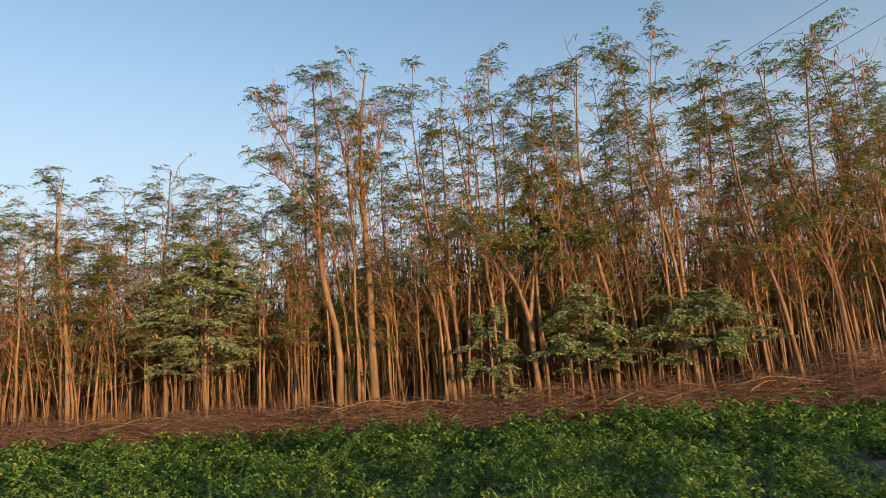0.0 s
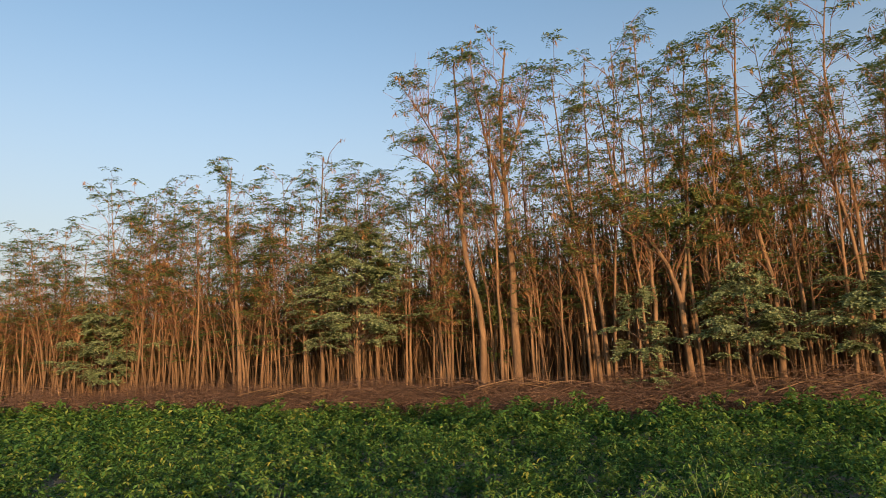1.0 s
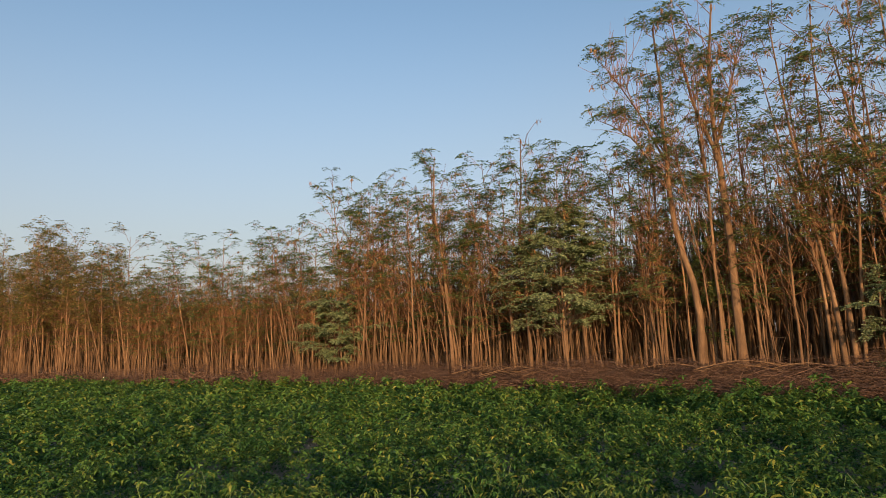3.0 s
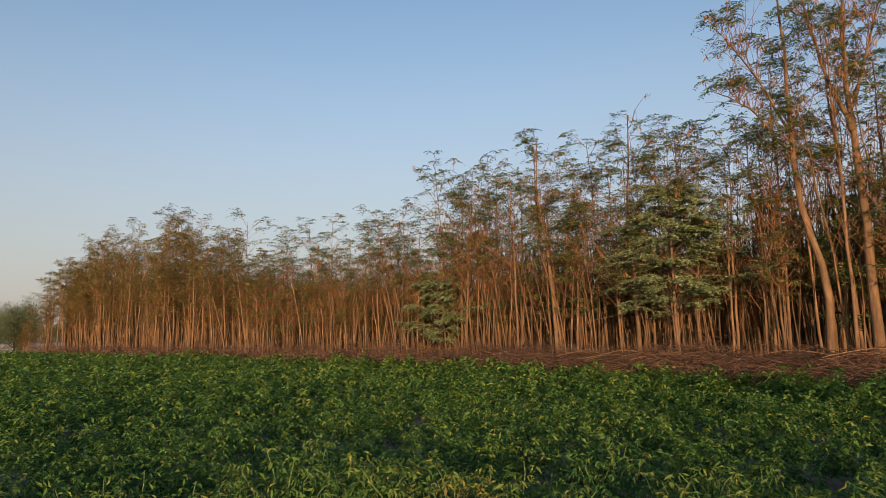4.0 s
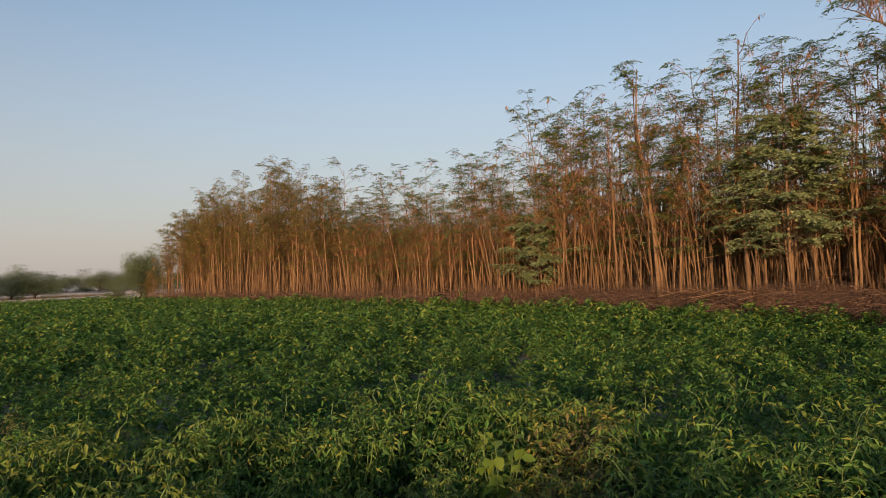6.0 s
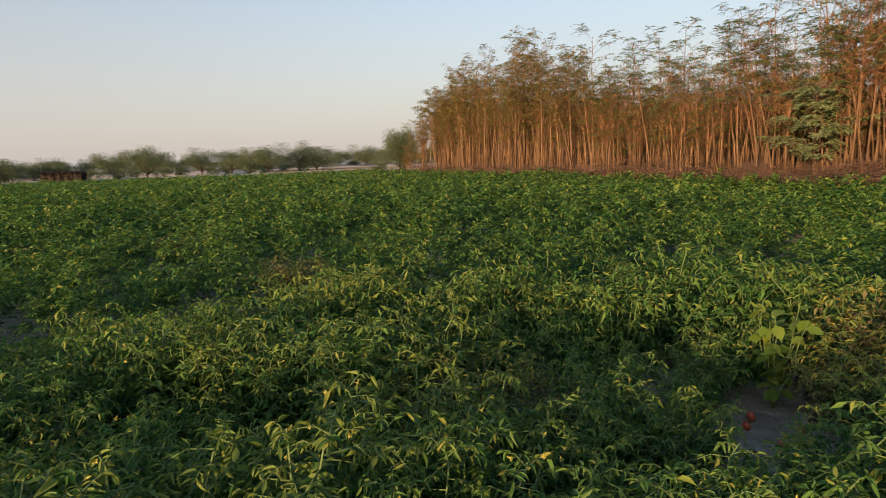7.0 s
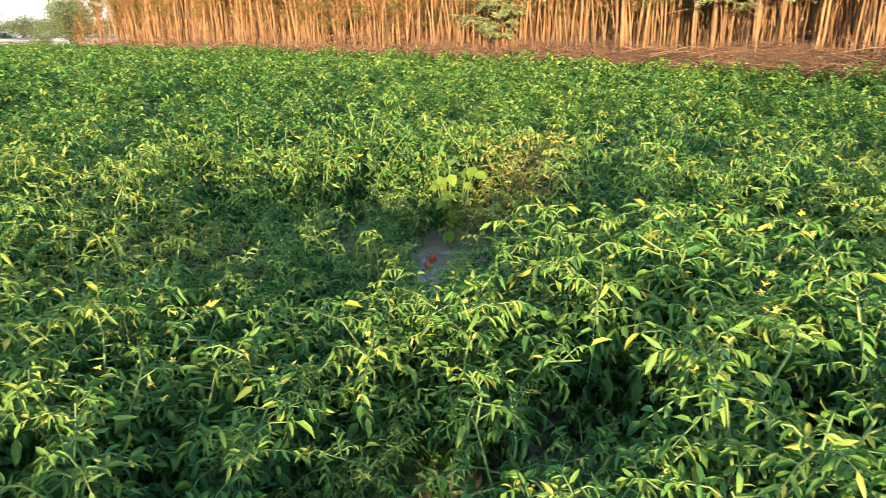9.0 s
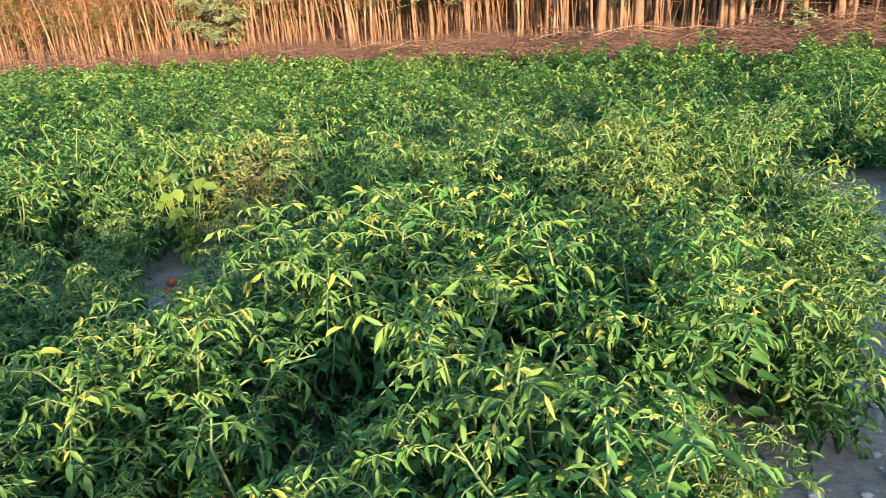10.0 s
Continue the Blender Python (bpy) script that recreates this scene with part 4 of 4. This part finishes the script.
def dead_branch(seed, x, y, z, turn):
    """A pale forked branch lying on the heap."""
    rng = np.random.default_rng(seed)
    way = wander(rng, [(-0.9, 0, 0), (0, 0, 0.18), (0.9, 0.1, 0.02)], 9, 0.03)
    forks, fr = [], []
    for k in range(5):
        b = way[2 + k]
        e = random_dirs(rng, 1, 0.5)[0] * rng.uniform(0.3, 0.6)
        forks.append(b + np.outer(np.linspace(0, 1, 4), e) + rng.normal(0, 0.015, (4, 3)))
        forks[-1][0] = b
        fr.append(np.linspace(0.006, 0.003, 4))
    v, f = joined(tubes(way[None], np.linspace(0.013, 0.005, 9)[None], 6), tubes(np.array(forks), np.array(fr), 4))
    ob = new("dead_branch", mesh_of("dead_branch", v, f, BARK))
    ob.matrix_basis = pose(x, y, z, 0, 0, turn)
    tagged(ob, "pale bare forked branch lying on the brush", "branch", "loose branches on the brush heap")


for k, (x, y, z, turn) in enumerate([(-1.9, 14.6, 0.95, 20), (-0.6, 14.5, 0.85, 160), (3.9, 13.3, 0.8, -25), (9.2, 12.9, 1.05, 15), (-3.4, 15.0, 0.9, 190), (-8.5, 15.8, 0.85, 30), (6.4, 13.0, 0.95, 170)]):
    dead_branch(60 + k, x, y, z * 0.74, turn)
lrng = np.random.default_rng(66)
for k in range(24):
    x = lrng.uniform(-12, 11)
    dead_branch(80 + k, x, float(field_edge(x)) + lrng.uniform(0.9, 2.0), lrng.uniform(0.5, 0.64), lrng.uniform(-40, 40) + 180 * (k % 2))


# ---- far side of the field: road, car, shelter, trees ----
PALE_EARTH = plain_material("pale_dusty_earth", (0.36, 0.325, 0.275), 0.95, 0.25, 1.2)
ASPHALT = plain_material("worn_asphalt", (0.11, 0.105, 0.10), 0.9, 0.2, 0.8)
STRAW = plain_material("dry_straw", (0.20, 0.165, 0.10), 0.95, 0.3, 5)
THATCH = plain_material("dark_thatch", (0.055, 0.043, 0.034), 0.95, 0.4, 7)
TIMBER = plain_material("grey_timber", (0.09, 0.075, 0.06), 0.9, 0.3, 7)
CAR_PAINT = plain_material("light_blue_paint", (0.22, 0.42, 0.62), 0.35, 0.05, 3)
CAR_GLASS = plain_material("dark_window_glass", (0.03, 0.035, 0.04), 0.1, 0.1, 3)
RUBBER = plain_material("tyre_rubber", (0.025, 0.025, 0.025), 0.85, 0.2, 20)
STEEL = plain_material("wheel_steel", (0.5, 0.5, 0.5), 0.4, 0.1, 20, 0.8)


def strip(name, line, width, height, material, label, category, bank=1.5, lumps=0.0):
    """A raised bank along a line of places, with sloping sides."""
    rng = np.random.default_rng(len(name))
    line = np.asarray(line, float)
    n = 60
    at = np.linspace(0, 1, len(line))
    s = np.linspace(0, 1, n)
    c = np.stack([np.interp(s, at, line[:, k]) for k in range(2)], 1)
    d = unit(np.gradient(c, axis=0))
    side = np.stack([-d[:, 1], d[:, 0]], 1)
    prof = [(-width / 2 - bank, -0.1), (-width / 2, height), (0, height + 0.04), (width / 2, height), (width / 2 + bank, -0.1)]
    v = np.array([[(*(c[i] + side[i] * (o + rng.normal(0, lumps))), z + (rng.normal(0, lumps) if z > 0 else 0)) for o, z in prof] for i in range(n)]).reshape(-1, 3)
    f = [(i * 5 + j, (i + 1) * 5 + j, (i + 1) * 5 + j + 1, i * 5 + j + 1) for i in range(n - 1) for j in range(4)]
    ob = new(name, mesh_of(name, v, np.array(f), material))
    return tagged(ob, label, category, kind="structure")


strip("road", [(-135, -120), (-149.9, -58), (-152, -37), (-154.3, -20), (-158.3, 26), (-162, 90)], 6.0, 0.95, ASPHALT, "raised country road beyond the field", "road", 2.5)
strip("road_bank", [(-128, -120), (-143, -58), (-145, -37), (-147, -20), (-151, 26), (-155, 90)], 1.6, 0.7, PALE_EARTH, "pale dusty earth bank beside the road", "bank", 1.5, 0.08)
strip("field_bank", [(-84, -38), (-91, -21), (-95, -9), (-97, 6), (-95, 22), (-92, 32)], 2.0, 0.4, PALE_EARTH, "pale dusty bank at the field's far edge", "bank", 1.5, 0.1)


def straw_field(rng):
    n = 5200
    p = np.stack([rng.uniform(-150, -92, n), rng.uniform(10, 34, n), np.zeros(n)], 1)
    d = np.tile([0, 0, 1.0], (n, 1)) + rng.normal(0, 0.3, (n, 3))
    return rhombs(p, d, random_dirs(rng, n), rng.uniform(0.3, 0.6, n), 0.2)


tagged(new("dry_grass", mesh_of("dry_grass", *straw_field(np.random.default_rng(3)), STRAW)), "strip of tall straw-coloured dry grass", "grass", kind="stuff")


def far_tree_parts(seed, wide, high, low, leaf, k=60):
    rng = np.random.default_rng(seed)
    n = 26
    ends = random_dirs(rng, n, 0.25) * rng.uniform(0.35, 1.12, n)[:, None] * [wide / 2, wide / 2, (high - low) / 2] + [0, 0, (high + low) / 2]
    foot = np.tile([0, 0, low * 0.75], (n, 1))
    s = np.linspace(0, 1, 4)[None, :, None]
    mid = (foot + ends) / 2 + [0, 0, 0.3]
    path = foot[:, None] * (1 - s) ** 2 + 2 * mid[:, None] * s * (1 - s) + ends[:, None] * s**2
    limbs = tubes(path, np.tile(np.linspace(0.022, 0.007, 4), (n, 1)), 4)
    main = tubes(np.array([[(0, 0, -0.1), (0.05, 0.03, low * 0.4), (0, 0, low * 0.9), (0.05, 0, (low + high) / 2)]]), np.array([[0.15, 0.12, 0.09, 0.03]]), 7)
    m = n * k
    at = np.repeat(ends, k, 0) + np.clip(rng.normal(0, 1, (m, 3)), -1.5, 1.5) * [wide * 0.11, wide * 0.11, (high - low) * 0.11]
    v, f = rhombs(at, random_dirs(rng, m), random_dirs(rng, m, 0.4), rng.uniform(0.12, 0.24, m) * wide / 4.5 * (140 / k) ** 0.5, 0.10 * wide / 4.5 * (140 / k) ** 0.5)
    return mesh_of("trunk", *main, DARK_BARK), mesh_of("branchwork", *limbs, DARK_BARK), mesh_of("crown", v, f, leaf)


FAR_KINDS = [far_tree_parts(500 + k, 4.8, 4.2, 0.8, FAR_LEAF, 280) for k in range(4)]
THICKET = [far_tree_parts(520 + k, 5.4, 3.6, 0.1, FAR_LEAF, 220) for k in range(3)]


def place_far_tree(parts, x, y, turn, scale, label, tall=1.0, name="acacia_tree"):
    t = thing(name, x, y, 0, turn, scale, label, "tree", "trees along the road")
    t.scale = (scale, scale, scale * tall)
    for part_name, me in zip(("trunk", "branchwork", "crown"), parts):
        child(part_name, me, t)


ROADSIDE = [(-95.2, -8.4, 1.0), (-105.1, 8.4, 1.08), (-109.2, 16.6, 1.12), (-110.0, 13.9, 1.0), (-125.4, 3.5, 1.05), (-125.5, -1.8, 1.1), (-120.0, 6.5, 0.95), (-129.5, -16.8, 1.1), (-127.0, -11.0, 1.05), (-166.0, 38.5, 1.35)]
for k, (x, y, s) in enumerate(ROADSIDE):
    place_far_tree(FAR_KINDS[k % 4], x, y, 70 * k, s * 1.27, tall=0.86, label="round-crowned acacia tree beside the road")
trng = np.random.default_rng(12)
for k in range(17):
    f = k / 16
    x, y = np.interp(f, [0, 0.4, 1], [-111, -118, -135]), np.interp(f, [0, 0.4, 1], [-32.5, -22, 14])
    place_far_tree(THICKET[k % 3], x + trng.uniform(-2, 2), y + trng.uniform(-1, 1), 50 * k, trng.uniform(0.6, 0.95) * (1.0 if f < 0.42 else 0.62), "dense dark roadside thicket of thorn trees", name="thicket_tree")
for k in range(40):
    a = math.radians(62 + 56 * k / 39)
    d = 240 + trng.uniform(-12, 12)
    place_far_tree(THICKET[k % 3], -d * math.sin(a), d * math.cos(a), 40 * k, trng.uniform(1.6, 2.2), "hazy distant tree on the horizon", 0.8, "distant_tree")
END_LABEL = "dark green round tree at the plantation's end"
place_far_tree(FAR_KINDS[1], -78.2, 22.6, 30, 0.95, END_LABEL, 1.5)
place_far_tree(FAR_KINDS[3], -77.4, 22.0, 200, 0.9, END_LABEL, 1.15)
place_far_tree(FAR_KINDS[0], -79.4, 23.2, 90, 0.9, END_LABEL, 1.4)
place_far_tree(THICKET[0], -82.5, 20.8, 20, 0.4, "low dark bush at the plantation's end", 1.0, "round_bush")


def shelter(x, y, turn):
    t = thing("thatched_shelter", x, y, 0, turn, 0.82, "low dark thatched shelter with timber posts", "shelter")
    rng = np.random.default_rng(9)
    for i in range(5):
        for j in range(2):
            bm = bmesh.new()
            bmesh.ops.create_cone(bm, cap_ends=True, segments=7, radius1=0.07, radius2=0.05, depth=1.75, matrix=pose(-2.3 + i * 1.15, -1.1 + 2.2 * j, 0.87, rng.uniform(-3, 3), rng.uniform(-3, 3)))
            child("post", solid(bm, "post", TIMBER), t)
    n = 900
    p = np.stack([rng.uniform(-2.5, 2.5, n), rng.uniform(-1.4, 1.4, n), 1.72 + rng.uniform(0, 0.2, n)], 1)
    az = rng.uniform(0, 6.28, n)
    d = np.stack([np.cos(az), np.sin(az), rng.normal(-0.1, 0.12, n)], 1)
    roof = tubes(p[:, None] + d[:, None] * (np.linspace(-0.5, 0.5, 3)[None, :, None] * rng.uniform(0.5, 1.2, n)[:, None, None]), np.full((n, 3), 0.025), 3)
    child("roof", mesh_of("roof", *roof, THATCH), t, "ragged dark thatch")
    m = 1700
    q = np.stack([rng.uniform(-2.4, 2.9, m), np.where(rng.random(m) < 0.5, 1.15, -0.4) + rng.normal(0, 0.12, m), np.zeros(m)], 1)
    e = np.stack([rng.normal(0, 0.12, m), rng.normal(0, 0.12, m), rng.uniform(1.3, 1.75, m)], 1)
    wall = tubes(q[:, None] + e[:, None] * np.linspace(0, 1, 3)[None, :, None], np.full((m, 3), 0.045), 3)
    child("stacked_stalks", mesh_of("stacked_stalks", *wall, THATCH), t, "dark bundles of upright stalks")


shelter(-88.4, -17.3, 79)


def car(x, y, z, turn):
    t = thing("parked_car", x, y, z, turn, 1.0, "small light-blue hatchback parked on the road", "car")
    outline = [(-1.78, 0.30), (-1.82, 0.90), (-1.72, 1.15), (-1.52, 1.50), (-0.3, 1.56), (0.40, 1.48), (1.0, 1.04), (1.62, 0.92), (1.80, 0.70), (1.82, 0.30)]
    bm = bmesh.new()
    rings = []
    for yy, pull in ((-0.8, 0.0), (0.8, 0.0)):
        rings.append([bm.verts.new((px, yy * (0.86 if pz > 1.2 else 1.0), pz)) for px, pz in outline])
    n = len(outline)
    for i in range(n):
        bm.faces.new((rings[0][i], rings[0][(i + 1) % n], rings[1][(i + 1) % n], rings[1][i]))
    bm.faces.new(list(reversed(rings[0])))
    bm.faces.new(rings[1])
    bmesh.ops.recalc_face_normals(bm, faces=bm.faces)
    bmesh.ops.bevel(bm, geom=list(bm.edges), offset=0.06, segments=2, affect="EDGES")
    child("body", solid(bm, "body", CAR_PAINT, True), t)
    for side in (-1, 1):
        for x0, x1, top in ((-1.4, -0.35, 1.42), (-0.28, 0.5, 1.40)):
            bm = bmesh.new()
            pts = [(x0, 1.02), (x1 + (0.28 if x1 > 0 else 0), 1.02), (x1 - 0.05, top), (x0 + 0.12, top)]
            a = [bm.verts.new((px, side * (0.815 if pz < 1.1 else 0.735), pz)) for px, pz in pts]
            b = [bm.verts.new((px, side * (0.70 if pz < 1.1 else 0.62), pz)) for px, pz in pts]
            bm.faces.new(a)
            bm.faces.new(list(reversed(b)))
            for i in range(4):
                bm.faces.new((a[i], b[i], b[(i + 1) % 4], a[(i + 1) % 4]))
            bmesh.ops.recalc_face_normals(bm, faces=bm.faces)
            child("side_window", solid(bm, "side_window", CAR_GLASS), t)
    for px, py in ((-1.2, -0.74), (-1.2, 0.74), (1.2, -0.74), (1.2, 0.74)):
        bm = bmesh.new()
        bmesh.ops.create_cone(bm, cap_ends=True, segments=20, radius1=0.31, radius2=0.31, depth=0.2, matrix=pose(px, py, 0.31, 90))
        bmesh.ops.bevel(bm, geom=list(bm.edges), offset=0.03, segments=1, affect="EDGES")
        wheel = child("wheel", solid(bm, "wheel", RUBBER, True), t)
        bm = bmesh.new()
        bmesh.ops.create_cone(bm, cap_ends=True, segments=16, radius1=0.19, radius2=0.17, depth=0.22, matrix=pose(px, py, 0.31, 90))
        child("rim", solid(bm, "rim", STEEL), wheel)
    for side in (-0.55, 0.55):
        bm = bmesh.new()
        box_into(bm, (0.08, 0.32, 0.16), (1.80, side, 0.70), 0, 0.02)
        child("headlight", solid(bm, "headlight", STEEL), t)


car(-150.6, -49.8, 0.97, -95)


# ---- wires over the plantation ----
def cable(a, b, sag):
    a, b = np.array(a, float), np.array(b, float)
    s = np.linspace(0, 1, 24)
    p = a + np.outer(s, b - a)
    p[:, 2] -= sag * 4 * s * (1 - s)
    ob = new("overhead_wire", mesh_of("overhead_wire", *tubes(p[None], np.full((1, 24), 0.007), 5), RUBBER))
    tagged(ob, "thin dark overhead wire above the trees", "wire", "overhead wires")


cable((16.1, -6.3, 9.0), (0.7, 36.0, 9.0), 0.0)
cable((15.9, -5.0, 9.0), (6.4, 31.5, 9.0), 0.0)


# ---- a broad-leaved seedling among the tomato plants ----
def broad_leaved_plant(seed, x, y, high):
    rng = np.random.default_rng(seed)
    t = thing("broad_leaved_plant", x, y, ground_height(x, y) - 0.01, 0, 1.0, "bright yellow-green broad-leaved weed among the tomato plants", "weed")
    stems, leaf_p, leaf_d, leaf_u = [], [], [], []
    for i in range(9):
        az, out = i * 0.7 + rng.uniform(-0.3, 0.3), rng.uniform(0.06, 0.2)
        s = np.linspace(0, 1, 6)
        path = np.stack([np.cos(az) * out * s, np.sin(az) * out * s, high * rng.uniform(0.75, 1.0) * s], 1) + rng.normal(0, 0.006, (6, 3))
        path[0] = (0, 0, 0)
        stems.append(path)
        for k in range(10):
            f = 0.25 + 0.75 * k / 9
            a = az + k * 2.4
            leaf_p.append([np.interp(f, s, path[:, c]) for c in range(3)])
            leaf_d.append((np.cos(a), np.sin(a), rng.uniform(-0.9, 0.7)))
            leaf_u.append((rng.normal(0, 0.4), rng.normal(0, 0.4), 1.0))
    child("stem", mesh_of("stem", *tubes(np.array(stems), np.tile(np.linspace(0.004, 0.002, 6), (9, 1)), 5), STEM), t)
    ln = rng.uniform(0.055, 0.105, len(leaf_p))
    v, f = long_blades(np.array(leaf_p), np.array(leaf_d), np.array(leaf_u), ln, ln * 0.7, 0.08, 0.2)
    child("leaves", mesh_of("leaves", v, f, BROAD_LEAF), t)


broad_leaved_plant(5, -2.87, 2.25, 0.6)


# ---- small things on the soil ----
RED_TOMATO = fruit_mesh("red_tomato", RED_FRUIT, 0.026)
for x, y in [(-2.58, 2.11), (-2.8, 2.03), (-2.74, 1.94), (-3.41, 1.77), (-3.62, 1.86), (-2.5, 1.9), (-3.05, 0.35)]:
    ob = new("red_tomato", RED_TOMATO)
    ob.matrix_basis = pose(x, y, ground_height(x, y) + 0.018, 20 * x, 30 * y, 0)
    tagged(ob, "ripe red tomato fallen on the soil", "tomato", "fallen red tomatoes")


def clods(rng):
    bm = bmesh.new()
    bmesh.ops.create_icosphere(bm, subdivisions=1, radius=1.0)
    v0 = np.array([v.co[:] for v in bm.verts])
    f0 = np.array([[v.index for v in f.verts] for f in bm.faces])
    bm.free()
    out = []
    while len(out) < 1600:
        x, y = rng.uniform(-3.2, 1.3), rng.uniform(-1.4, 5.0)
        if not on_bare_soil(np.array(x), np.array(y)):
            continue
        r = rng.uniform(0.004, 0.02) * (1 if rng.random() < 0.97 else 1.6)
        v = v0 * rng.uniform(0.6, 1.2, (len(v0), 1)) * [r, r, r * 0.6] + [x, y, ground_height(x, y) + r * 0.25]
        out.append((v, f0))
    return joined(*out)


tagged(new("soil_clods", mesh_of("soil_clods", *clods(np.random.default_rng(2)), CLOD, False)), "loose grey clods of dry soil", "soil clods", kind="stuff")
